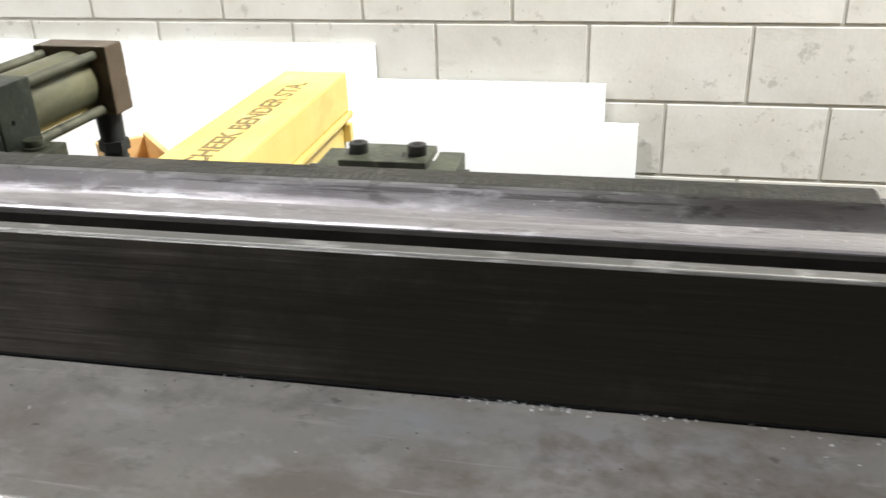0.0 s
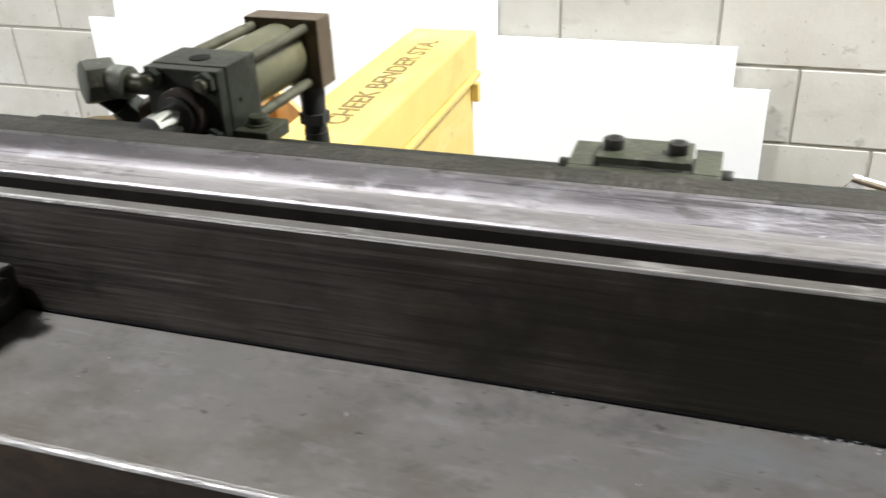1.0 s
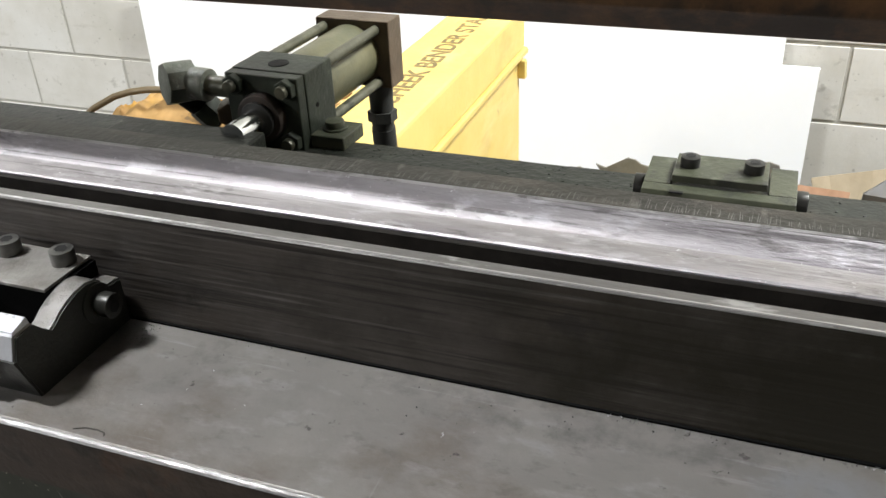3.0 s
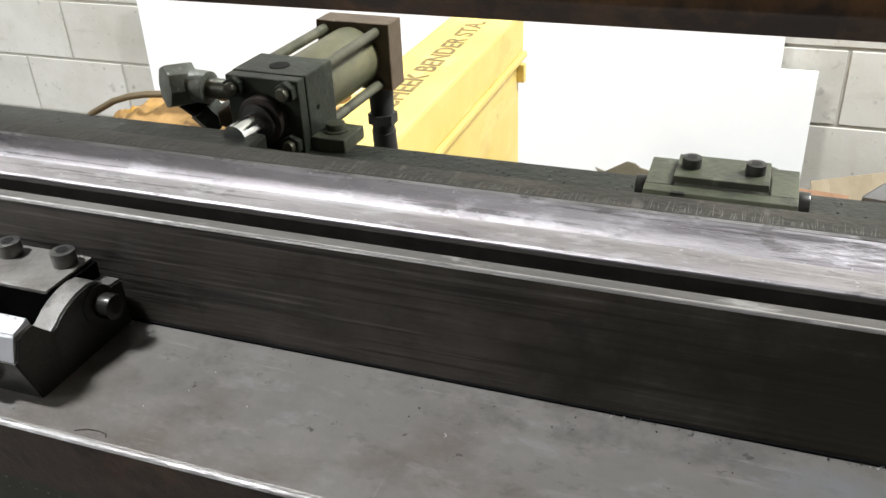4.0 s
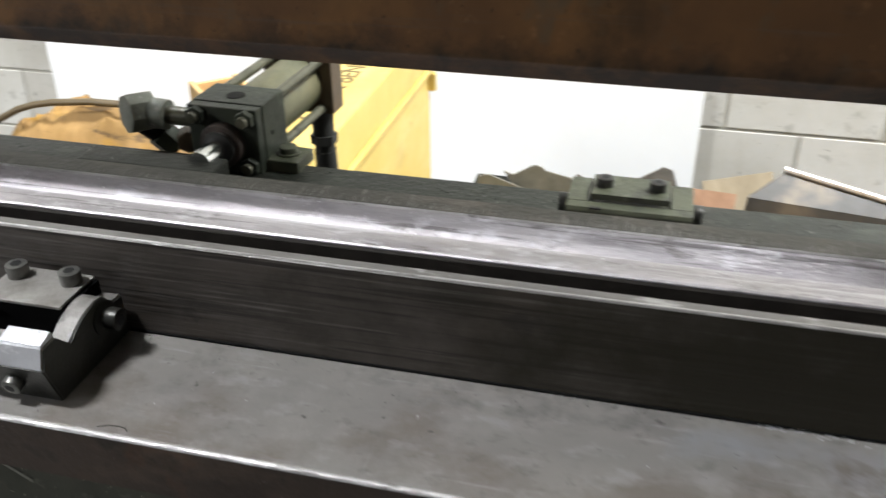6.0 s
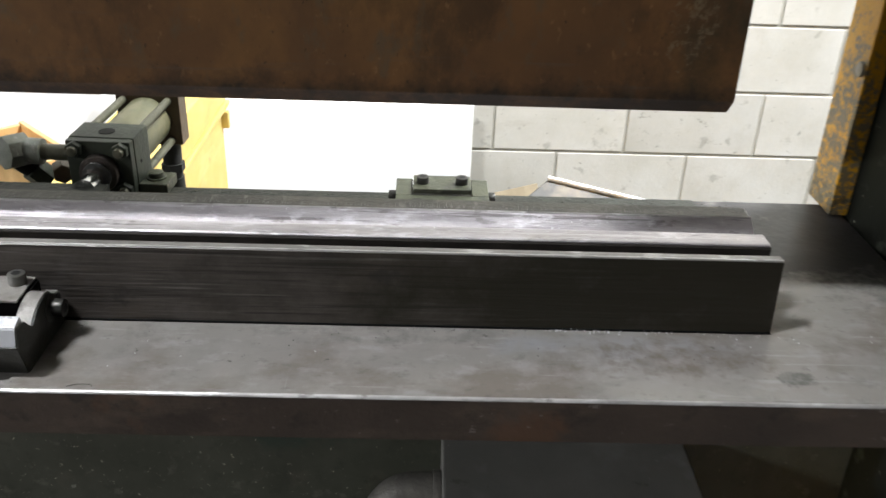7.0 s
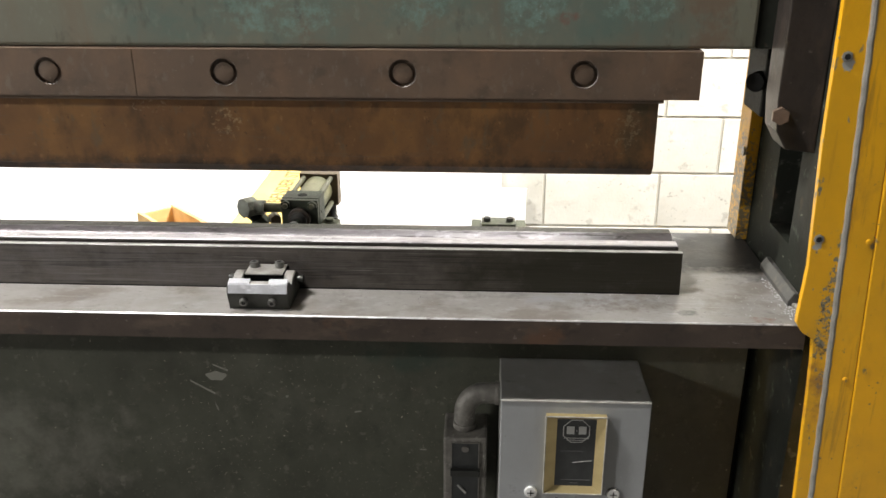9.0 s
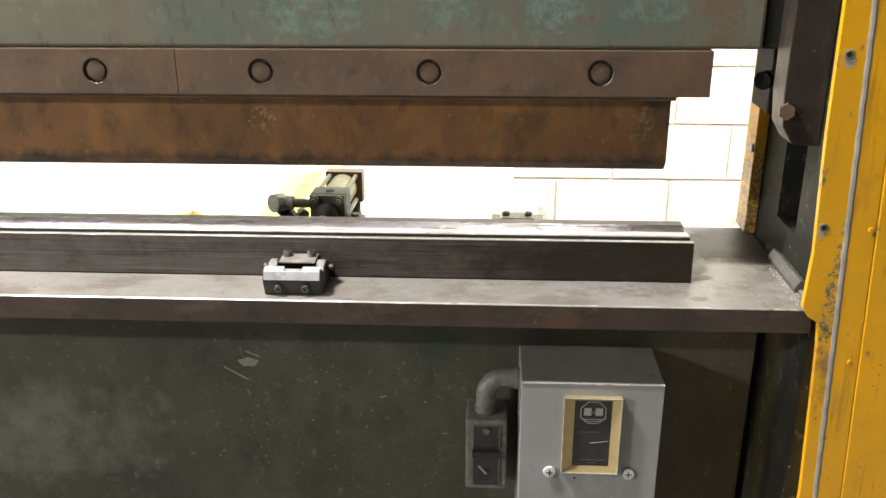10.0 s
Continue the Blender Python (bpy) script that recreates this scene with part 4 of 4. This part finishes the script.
foot = part("mounting_foot", block(A + 0.0003, A + 0.0235, 0.007, 0.034, 0.0, 0.0088, 0.001), OLIVE, cyl, "olive mounting foot")
part("foot_washer", rod((A + 0.0105, 0.021, 0.0088), (A + 0.0105, 0.021, 0.0102), 0.0082, sides=24, bevel=0.0004), OLIVE, foot, smooth=True)
part("foot_nut", rod((A + 0.0105, 0.021, 0.01), (A + 0.0105, 0.021, 0.0145), 0.0062, sides=24, bevel=0.001), OLIVE, foot, smooth=True)
part("inlet_pipe", rod((-A, 0.021, 0.028), (-0.06, 0.021, 0.028), 0.0068, sides=22), TIE, cyl, "olive inlet pipe", smooth=True)
part("elbow_fitting", joined(rod((-0.055, 0.021, 0.028), (-0.076, 0.021, 0.0285), 0.0108, sides=28, bevel=0.001), rod((-0.072, 0.027, 0.0275), (-0.0835, 0.0105, 0.0292), 0.0145, sides=8, bevel=0.002)), GALV, cyl, "grey cast elbow fitting", smooth=True)
part("lower_fitting", rod((-0.079, 0.022, 0.022), (-0.06, 0.034, -0.002), 0.0095, 0.0085, sides=20), BLACK_OIL, cyl, smooth=True)
part("lower_union", rod((-0.07, 0.028, 0.0105), (-0.0615, 0.033, -0.002), 0.0112, sides=6, bevel=0.001), HEAD, cyl, "dark hexagon union")
part("side_plug", rod((-0.046, 0.03, 0.011), (-0.038, 0.014, 0.011), 0.0085, sides=6, bevel=0.001), CAP, cyl, "brown hexagon plug")
hose = part("hose_fitting", rod((0.0155, 0.128, 0.001), (0.0155, 0.128, -0.04), 0.0095, 0.0082, sides=18), RUBBER, cyl, "black hose fitting", smooth=True)
part("hose_nut", rod((0.0155, 0.128, -0.022), (0.0155, 0.128, -0.03), 0.0112, sides=6), RUBBER, hose)
part("hose", rod((0.0155, 0.128, -0.036), (0.012, 0.15, -0.25), 0.0092, sides=18), RUBBER, hose, smooth=True)

# ---------- control box ----------
box = thing("control_box", (-0.154, 0.3075, 0.5735), "grey steel motor control box on the apron", "control box")
part("enclosure", block(-0.0874, 0.0874, 0.003, 0.1015, -0.12, 0.168, 0.0015), BOX_GREY, box, "grey painted enclosure")
part("front_cover", block(-0.0874, 0.0874, 0.0, 0.0028, -0.12, 0.168, 0.0012), BOX_COVER, box, "bluish grey front cover")
part("worn_edge", rod((-0.0868, 0.0002, 0.1676), (0.0868, 0.0002, 0.1676), 0.0012, sides=8), BOX_EDGE, box, "pale worn front edge")
plate = part("nameplate", block(-0.0215, 0.0255, -0.0012, 0.0004, 0.05, 0.1455), PLATE_BLACK, box, "black nameplate")
TX0, TX1, TZ0, TZ1 = -0.0344, 0.036, 0.0432, 0.1515
IX0, IX1, IZ0, IZ1 = -0.0209, 0.0252, 0.0508, 0.145


def trim_side(outer_a, outer_b, inner_b, inner_a):
    """One sloping side of the raised tray round the nameplate."""
    bm = bmesh.new()
    top = [bm.verts.new((x, y, z)) for (x, z), y in ((outer_a, -0.0075), (outer_b, -0.0075), (inner_b, -0.0014), (inner_a, -0.0014))]
    low = [bm.verts.new((x, 0.0005, z)) for x, z in (outer_a, outer_b, inner_b, inner_a)]
    bm.faces.new(top)
    bm.faces.new(low[::-1])
    for k in range(4):
        bm.faces.new((top[k], low[k], low[(k + 1) % 4], top[(k + 1) % 4]))
    return bm


OUTER = [(TX0, TZ0), (TX1, TZ0), (TX1, TZ1), (TX0, TZ1)]
INNER = [(IX0, IZ0), (IX1, IZ0), (IX1, IZ1), (IX0, IZ1)]
for k in range(4):
    part("nameplate_trim", trim_side(OUTER[k], OUTER[(k + 1) % 4], INNER[(k + 1) % 4], INNER[k]), BRASS, plate, "worn brass-coloured trim")
    (ax, az), (bx, bz) = OUTER[k], OUTER[(k + 1) % 4]
    part("trim_edge", rod((ax, -0.0076, az), (bx, -0.0076, bz), 0.0008, sides=8), BOX_EDGE, plate, "pale worn rim")
EX, EZ = 0.0022, 0.1285
part("emblem", joined(*[rod((EX + 0.0165 * math.cos(a), -0.0016, EZ + 0.0165 * math.sin(a)), (EX + 0.0165 * math.cos(b), -0.0016, EZ + 0.0165 * math.sin(b)), 0.0006, sides=6)
                        for a, b in [(math.pi / 8 + k * math.pi / 4, math.pi / 8 + (k + 1) * math.pi / 4) for k in range(8)]],
                      block(EX - 0.0115, EX - 0.0025, -0.002, -0.0013, 0.1245, 0.135), block(EX + 0.0025, EX + 0.0115, -0.002, -0.0013, 0.1245, 0.135), block(EX - 0.0008, EX + 0.0008, -0.002, -0.0013, 0.1285, 0.1295), block(EX - 0.0148, EX + 0.0148, -0.002, -0.0013, 0.1185, 0.1194), block(EX - 0.011, EX + 0.011, -0.002, -0.0013, 0.1158, 0.1164)), PRINT, plate, "white octagon emblem")
for kx, kz, kw in ((-0.002, 0.1, 0.013), (0.004, 0.059, 0.017), (0.003, 0.0545, 0.005)):
    part("print_bar", block(kx - kw, kx + kw, -0.0019, -0.0013, kz, kz + 0.0009), INK_GREY, plate)
part("scratch", rod((0.0, -0.0016, 0.0845), (0.022, -0.0016, 0.0875), 0.0004, sides=6), PRINT, plate, "thin pale scratch")
for sx in (-0.0487, 0.0509):
    cs = part("cover_screw", rod((sx, 0.001, 0.0402), (sx, -0.004, 0.0402), 0.0078, sides=20, bevel=0.0018), SILVER, box, "bright cover screw", smooth=True)
    part("cross_slot", joined(block(sx - 0.0042, sx + 0.0042, -0.0043, -0.0038, 0.0395, 0.0409), block(sx - 0.0007, sx + 0.0007, -0.0044, -0.0038, 0.036, 0.0444)), SOCKET, cs)
# black disc paints the shade of a drilled dimple
part("drill_dimple", rod((-0.0165, 0.0005, 0.0305), (-0.0165, -0.0003, 0.0305), 0.0016, sides=12), SOCKET, box)

switch = thing("switch_box", (-0.2835, 0.35, 0.5526), "small grey disconnect switch box beside the control box", "switch box")
part("switch_case", block(-0.0272, 0.0272, 0.0, 0.0588, 0.0, 0.1065, 0.003), CONDUIT, switch, "grey cast case")
part("switch_plate", block(-0.0165, 0.0165, -0.0015, 0.001, 0.008, 0.0995), PLATE_BLACK, switch, "black plate")
for rx0, rx1, rz0, rz1 in ((-0.0178, -0.0166, 0.0068, 0.1007), (0.0166, 0.0178, 0.0068, 0.1007), (-0.0165, 0.0165, 0.0997, 0.1007), (-0.0165, 0.0165, 0.0068, 0.0078)):
    part("plate_rim", block(rx0, rx1, -0.0022, 0.001, rz0, rz1), CONDUIT, switch, "pale worn rim")
part("print_bar", block(-0.012, 0.012, -0.0022, -0.0014, 0.0125, 0.0142), INK_GREY, switch)
part("lever", rod((-0.009, -0.002, 0.037), (0.001, -0.004, 0.0265), 0.0016, sides=10), PRINT, switch, "pale lever")
part("plate_rivet", rod((0, 0.0, 0.0915), (0, -0.0032, 0.0915), 0.0045, sides=16), CONDUIT, switch, smooth=True)
part("toggle", block(-0.0185, 0.0185, -0.008, -0.001, 0.0535, 0.0625, 0.001), RUBBER, switch)
elbow = thing("conduit_elbow", (0, 0, 0), "grey cast conduit elbow between switch and control box", "conduit")
part("elbow_bend", tube([(-0.2848, 0.377, 0.6585), (-0.2848, 0.377, 0.682)] + [(-0.2588 - 0.026 * math.cos(a), 0.377, 0.682 + 0.0265 * math.sin(a)) for a in np.linspace(0.12, math.pi / 2, 10)] + [(-0.2412, 0.377, 0.7085)], 0.0132, 22), CONDUIT, elbow, smooth=True)
part("elbow_collar", rod((-0.2848, 0.377, 0.6592), (-0.2848, 0.377, 0.667), 0.0148, sides=22, bevel=0.001), CONDUIT, elbow, smooth=True)
part("elbow_collar", rod((-0.2475, 0.377, 0.7085), (-0.2415, 0.377, 0.7085), 0.0148, sides=22, bevel=0.001), CONDUIT, elbow, smooth=True)

# ---------- things behind the press ----------
def board(name, x0, x1, z1, y, lean, label):
    ob = tagged(part(name, block(x0, x1, -0.012, 0.0, FLOOR, z1, 0.001), WHITE), label, "board", group="white boards on the wall")
    ob.location = (0, y, 0)
    ob.rotation_euler = (radians(-lean), 0, 0)
    return ob


board("white_board", -2.135, -0.196, 0.411, 2.432, 1.0, "wide white foam board leaning on the block wall")
board("white_board", -2.045, -0.822, 0.503, 2.45, 0.8, "tall white foam board leaning on the block wall")
board("white_board", -1.2, -0.107, 0.313, 2.405, 1.5, "low white foam board leaning on the block wall")

yb = thing("tool_box", (0, 0, 0), "long yellow painted wooden box with stencilled lettering", "tool box")
part("chest", block(-0.841, -0.722, 0.85, 1.862, FLOOR, 0.479, 0.004), BOX_YELLOW, yb)
part("lid", block(-0.849, -0.712, 0.84, 1.868, 0.493, 0.577, 0.006), BOX_YELLOW, yb, "yellow lid")
part("latch", block(-0.7215, -0.705, 1.845, 1.862, 0.43, 0.47, 0.003), BOX_YELLOW, yb, "yellow latch")
part("lid_lip", block(-0.855, -0.706, 0.835, 1.874, 0.4795, 0.4925, 0.003), BOX_YELLOW, yb)
words = bpy.data.curves.new("stencil", "FONT")
words.body, words.size, words.align_y = "CHEEK BENDER STA.", 0.052, "CENTER"
words.extrude, words.offset = 0.0002, 0.0012
stencil = new("stencil", words)
bpy.context.view_layer.update()
flat = bpy.data.meshes.new_from_object(stencil)
bpy.data.objects.remove(stencil)
flat.materials.clear()
flat.materials.append(INK)
letters = new("stencil_lettering", flat)
letters.parent = yb
letters.matrix_local = pose(-0.778, 1.29, 0.5774, 0, 0, 90)
letters["label"] = "faded black stencilled lettering"

crate = thing("wooden_crate", (-1.196, 1.766, FLOOR), "open orange pine crate on the floor behind the press", "crate")
crate.rotation_euler = (0, 0, radians(-46))
for cy in (-0.05, 0.05):
    part("crate_side", block(0.0, 0.5, cy - 0.006, cy + 0.006, 0.02, 0.602, 0.002), WOOD, crate)
for cx in (0.006, 0.25, 0.494):
    part("crate_end", block(cx - 0.006, cx + 0.006, -0.044, 0.044, 0.02, 0.597, 0.002), WOOD, crate)
part("crate_floor", block(0.0, 0.5, -0.056, 0.056, 0.0, 0.02), WOOD, crate)


def crumpled(name, x0, x1, y0, y1, z, amp, material, nx=70, ny=40, seed=0.0):
    """A loose crumpled sheet, humped in the middle."""
    bm = bmesh.new()
    grid = []
    for i in range(nx + 1):
        row = []
        for j in range(ny + 1):
            u, v = i / nx, j / ny
            h = math.sin(math.pi * u) ** 0.3 * math.sin(math.pi * v) ** 0.4
            n = noise.noise(Vector((u * 4 + seed, v * 3, seed))) + 0.9 * (0.35 - abs(noise.noise(Vector((u * 7, v * 5 + seed, 3))) * 1.6)) + 0.4 * (0.3 - abs(noise.noise(Vector((u * 17, v * 11 + seed, 7)))))
            row.append(bm.verts.new((x0 + (x1 - x0) * u + 0.01 * n, y0 + (y1 - y0) * v, max(0.002, z * h + amp * n * h))))
        grid.append(row)
    for i in range(nx):
        for j in range(ny):
            bm.faces.new((grid[i][j], grid[i + 1][j], grid[i + 1][j + 1], grid[i][j + 1]))
    ob = part(name, bm, material, smooth=True)
    ob.location = (0, 0, FLOOR)
    return ob


tagged(crumpled("paper_sack", -2.06, -1.4, 1.9, 2.2, 0.385, 0.05, CARDBOARD), "crumpled brown paper sack on the floor by the wall", "sack")
tagged(crumpled("yellow_rag", -2.0, -1.6, 1.74, 1.89, 0.35, 0.04, RAG, seed=5.0), "crumpled yellow rag beside the paper sack", "rag")
tagged(part("cable", tube([(-2.36, 2.0, FLOOR + 0.01), (-2.22, 2.0, 0.02), (-2.12, 2.0, 0.1), (-2.02, 2.0, 0.178), (-1.935, 2.0, 0.222), (-1.88, 2.0, 0.24), (-1.82, 2.0, 0.252), (-1.7, 2.0, 0.264), (-1.566, 2.0, 0.265), (-1.45, 2.0, 0.246), (-1.34, 2.02, 0.17), (-1.25, 2.05, 0.0), (-1.2, 2.06, FLOOR + 0.01)], 0.0095, 12), CABLE, smooth=True), "thick brown cable arching over the paper sack", "cable")

def scrap_plate(at, size, turn, material, label):
    """A bent offcut of sheet."""
    bm = block(-size[0] / 2, size[0] / 2, -size[1] / 2, size[1] / 2, -size[2] / 2, size[2] / 2)
    bmesh.ops.subdivide_edges(bm, edges=list(bm.edges), cuts=3, use_grid_fill=True)
    for v in bm.verts:
        v.co.x += 0.08 * v.co.y * (1 if v.co.x > 0 else -0.4)
        v.co.z += 0.004 * math.sin(v.co.x * 40) + 0.6 * v.co.x * v.co.x
    ob = tagged(part("sheet_offcut", bm, material), label, "metal scrap", group="offcuts behind the press")
    ob.matrix_world = pose(*at, *turn)
    return ob


# a low bin of offcuts stands by the wall behind the press
bin_ = thing("scrap_bin", (0, 0, 0), "dark steel bin of offcuts standing behind the press", "bin")
part("bin_body", block(-0.66, 0.18, 1.84, 2.1, FLOOR, 0.12, 0.003), GREEN, bin_)


def torn_plate(outline, y, material, label):
    """A pointed offcut standing on edge in the bin."""
    ob = tagged(part("sheet_offcut", along_y(outline, -0.003, 0.003, 0.0006), material), label, "metal scrap", group="offcuts behind the press")
    ob.location = (0, y, 0)
    ob.rotation_euler = (radians(-6), 0, 0)
    return ob


torn_plate([(-0.622, 0.2), (-0.597, 0.208), (-0.485, 0.172), (-0.484, 0.12), (-0.629, 0.12)], 1.9, OFFCUT, "slender grey-olive steel offcut")
torn_plate([(-0.566, 0.206), (-0.543, 0.199), (-0.495, 0.228), (-0.477, 0.225), (-0.464, 0.216), (-0.404, 0.204), (-0.39, 0.12), (-0.5, 0.12)], 1.93, OFFCUT, "torn grey steel offcut with a jagged upper edge")
torn_plate([(-0.251, 0.21), (-0.198, 0.244), (-0.176, 0.238), (-0.162, 0.2), (-0.15, 0.12), (-0.27, 0.12)], 1.95, SCRAP, "dull brown pointed steel offcut")
scrap_plate((-0.09, 1.88, 0.19), (0.1, 0.09, 0.004), (58, 8, 10), RUSTY, "small rust-red steel offcut")
scrap_plate((-0.02, 1.94, 0.172), (0.15, 0.15, 0.004), (64, -8, 15), DUSTY, "dusty tan card scrap")
scrap_plate((-0.36, 1.92, 0.155), (0.11, 0.1, 0.004), (66, 20, -14), SCRAP, "dark twisted steel offcut")
scrap_plate((-0.23, 1.92, 0.155), (0.1, 0.09, 0.004), (58, -16, 24), RUSTY, "small curled rust-brown steel offcut")
scrap_plate((0.08, 1.9, 0.16), (0.12, 0.1, 0.004), (62, 12, -20), SCRAP, "dark steel offcut among other scrap")
quad = [(-0.012, 1.46, 0.488), (0.32, 1.44, 0.418), (0.3, 1.3, FLOOR), (-0.16, 1.3, FLOOR), (-0.07, 1.42, 0.455)]
bm = bmesh.new()
top = [bm.verts.new(v) for v in quad]
low = [bm.verts.new((x, y + 0.004, z)) for x, y, z in quad]
bm.faces.new(top)
bm.faces.new(low[::-1])
for k in range(len(quad)):
    bm.faces.new((top[k], low[k], low[(k + 1) % len(quad)], top[(k + 1) % len(quad)]))
sheet = thing("leaning_sheet", (0, 0, 0), "grey steel sheet with a bright folded edge leaning among offcuts", "metal sheet", group="offcuts behind the press")
part("sheet_face", bm, SHEET, sheet)
part("folded_edge", rod((-0.016, 1.462, 0.4905), (0.322, 1.442, 0.4205), 0.0055, sides=8), EDGE_STEEL, sheet, "bright folded edge")

# ---------- concrete blocks of the wall ----------
BL, BH = 0.4064, 0.2032
brick_mesh = {}
for row in range(-1, 10):
    z0 = 0.155 + BH * (row - 1)
    for col in range(-11, 8):
        xa = BL * col + (-0.04 if row % 2 == 1 else 0.16)
        lo, hi = max(z0 + 0.005, FLOOR), z0 + BH - 0.005
        key = round(hi - lo, 4)
        if key not in brick_mesh:
            ob = part("wall_block", block(0.005, BL - 0.005, 0, 0.012, 0, hi - lo, 0.001, 1), CMU, wall_back)
            brick_mesh[key] = ob.data
        else:
            ob = new("wall_block", brick_mesh[key])
            ob.parent = wall_back
        ob.location = (xa, WALL_Y, lo)

# ---------- small wear and clutter ----------
rng = random.Random(7)
ticks = bmesh.new()
x = DX0
while x < DX1 - 0.01:
    x += rng.choice((0.0008, 0.0011, 0.0015, 0.0021, 0.003)) * rng.uniform(0.8, 1.2)
    y0, y1 = 0.4418 + rng.uniform(0, 0.0012), 0.4455 + rng.uniform(0.0, 0.0075) * rng.uniform(0.3, 1.0)
    w, lean = rng.uniform(0.00022, 0.0005), rng.uniform(-0.0004, 0.0009)
    z = DT + 0.00075
    ticks.faces.new([ticks.verts.new(v) for v in ((x, y0, z), (x + w, y0, z), (x + w * 0.55 + lean, y1, z), (x + w * 0.2 + lean, y1, z))])
part("tool_mark", ticks, TICK, die, "fine dull tool marks")["kind"] = "stuff"


def chips(name, spots, size, seed, material, label):
    """Loose flakes lying on the bed."""
    r = random.Random(seed)
    bm = bmesh.new()
    for cx, cy, n, spread in spots:
        for _ in range(n):
            px, py = cx + r.gauss(0, spread), cy + abs(r.gauss(0, spread * 0.25)) * -1
            a, s1 = r.uniform(0, 6.28), r.uniform(0.4, 1.0) * size
            vs = [bm.verts.new((px + s1 * math.cos(a + k), py + 0.5 * s1 * math.sin(a + k), BED + 0.0006 + r.uniform(0, 0.7) * s1)) for k in (0, 2.0, 4.1)]
            bm.faces.new(vs)
            bm.faces.new([bm.verts.new(v.co + Vector((0, 0, -0.0004))) for v in vs][::-1])
    return tagged(part(name, bm, material), label, "metal chips", kind="stuff")


chips("metal_chips", [(-0.17, 0.374, 44, 0.006), (-0.145, 0.374, 40, 0.01), (-0.11, 0.374, 26, 0.006), (-0.06, 0.3735, 18, 0.02), (-0.26, 0.3735, 8, 0.006)], 0.0009, 3, CHIP, "bright metal chips along the foot of the die")
chips("dark_flakes", [(-0.44, 0.36, 6, 0.03), (-0.3, 0.36, 8, 0.04), (-0.2, 0.355, 9, 0.05), (-0.05, 0.345, 6, 0.05), (-0.258, 0.3727, 22, 0.006), (-0.235, 0.3727, 16, 0.012), (-0.19, 0.3725, 14, 0.008), (-0.4, 0.373, 14, 0.03), (-0.31, 0.373, 10, 0.03)], 0.0006, 9, SOCKET, "small dark flakes scattered along the foot of the die")

def grit(name, x0, x1, y0, y1, z, count, size, seed, material, label):
    """Small crumbs lying on a surface."""
    r = random.Random(seed)
    bm = bmesh.new()
    for _ in range(count):
        m = Matrix.Translation((r.uniform(x0, x1), r.uniform(y0, y1), z)) @ Matrix.Rotation(r.uniform(0, 3), 4, "Z") @ Matrix.Diagonal((r.uniform(0.5, 1.6) * size, r.uniform(0.4, 1) * size, r.uniform(0.3, 0.7) * size, 1))
        bmesh.ops.create_icosphere(bm, subdivisions=1, radius=1, matrix=m)
    return tagged(part(name, bm, material), label, "grit", kind="stuff")


grit("oily_grit", -0.7, 0.0, 0.556, 0.579, BED + 0.0008, 170, 0.0007, 11, STRIP, "black oily crumbs along the rear of the bed")
grit("pale_grit", -0.7, 0.0, 0.556, 0.579, BED + 0.0008, 16, 0.0006, 12, SCUFF, "pale crumbs along the rear of the bed")
grit("metal_chips", 0.076, 0.0905, 0.312, 0.43, BED + 0.0004, 150, 0.0008, 15, CHIP, "bright metal chips piled along the end frame")
grit("metal_chips", 0.03, 0.08, 0.31, 0.4, BED + 0.0003, 30, 0.0006, 16, CHIP, "loose bright metal chips beside the end frame")
grit("pale_grit", -0.6, 0.07, 0.31, 0.37, BED + 0.0002, 12, 0.0004, 13, CHIP, "tiny bright metal specks on the bed")

for x0, z0, x1, z1, w in ((-0.613, 0.723, -0.594, 0.7145, 0.0024), (-0.645, 0.6985, -0.614, 0.6795, 0.003), (-0.615, 0.664, -0.612, 0.655, 0.004), (-0.43, 0.656, -0.422, 0.6575, 0.0022), (-0.52, 0.677, -0.517, 0.678, 0.003), (-0.345, 0.6, -0.336, 0.6, 0.0018)):
    bm = bmesh.new()
    bm.faces.new([bm.verts.new(v) for v in ((x0, 0.4084, z0 - w / 2), (x1, 0.4084, z1 - w / 2), (x1 + w * 0.2, 0.4084, z1 + w / 2), (x0 - w * 0.2, 0.4084, z0 + w / 2))])
    part("paint_scratch", bm, SCUFF, press_bed, "pale paint scuff")
bm = bmesh.new()
bm.faces.new([bm.verts.new((-0.61 + (0.0135 + 0.002 * math.sin(3 * a)) * math.cos(a), 0.4083, 0.706 + (0.0068 + 0.001 * math.sin(5 * a)) * math.sin(a))) for a in (k * math.pi / 10 for k in range(20))])
part("bare_patch", bm, SCUFF, press_bed, "rubbed pale patch")

mark = bpy.data.curves.new("marking", "FONT")
mark.body, mark.size, mark.extrude = "9322", 0.035, 0.00005
ob = new("marking", mark)
bpy.context.view_layer.update()
me = bpy.data.meshes.new_from_object(ob)
bpy.data.objects.remove(ob)
me.materials.clear()
me.materials.append(SCRAWL)
mk = new("crayon_marking", me)
mk.parent = ram
mk.matrix_local = pose(-0.062, 0.4046, 1.207, 90, -4, 0)

part("bed_scratch", tube([(-0.459, 0.3042, BED), (-0.4545, 0.3062, BED + 0.0001), (-0.4495, 0.3066, BED + 0.0001), (-0.446, 0.306, BED + 0.0001), (-0.4448, 0.3046, BED)], 0.0003, 6), DIE_BACK, press_bed, "dark curved scratch on the bed")
grit("metal_dust", -0.484, -0.466, 0.356, 0.372, BED + 0.0002, 90, 0.0005, 21, GALV, "grey metal dust beside the guide block")
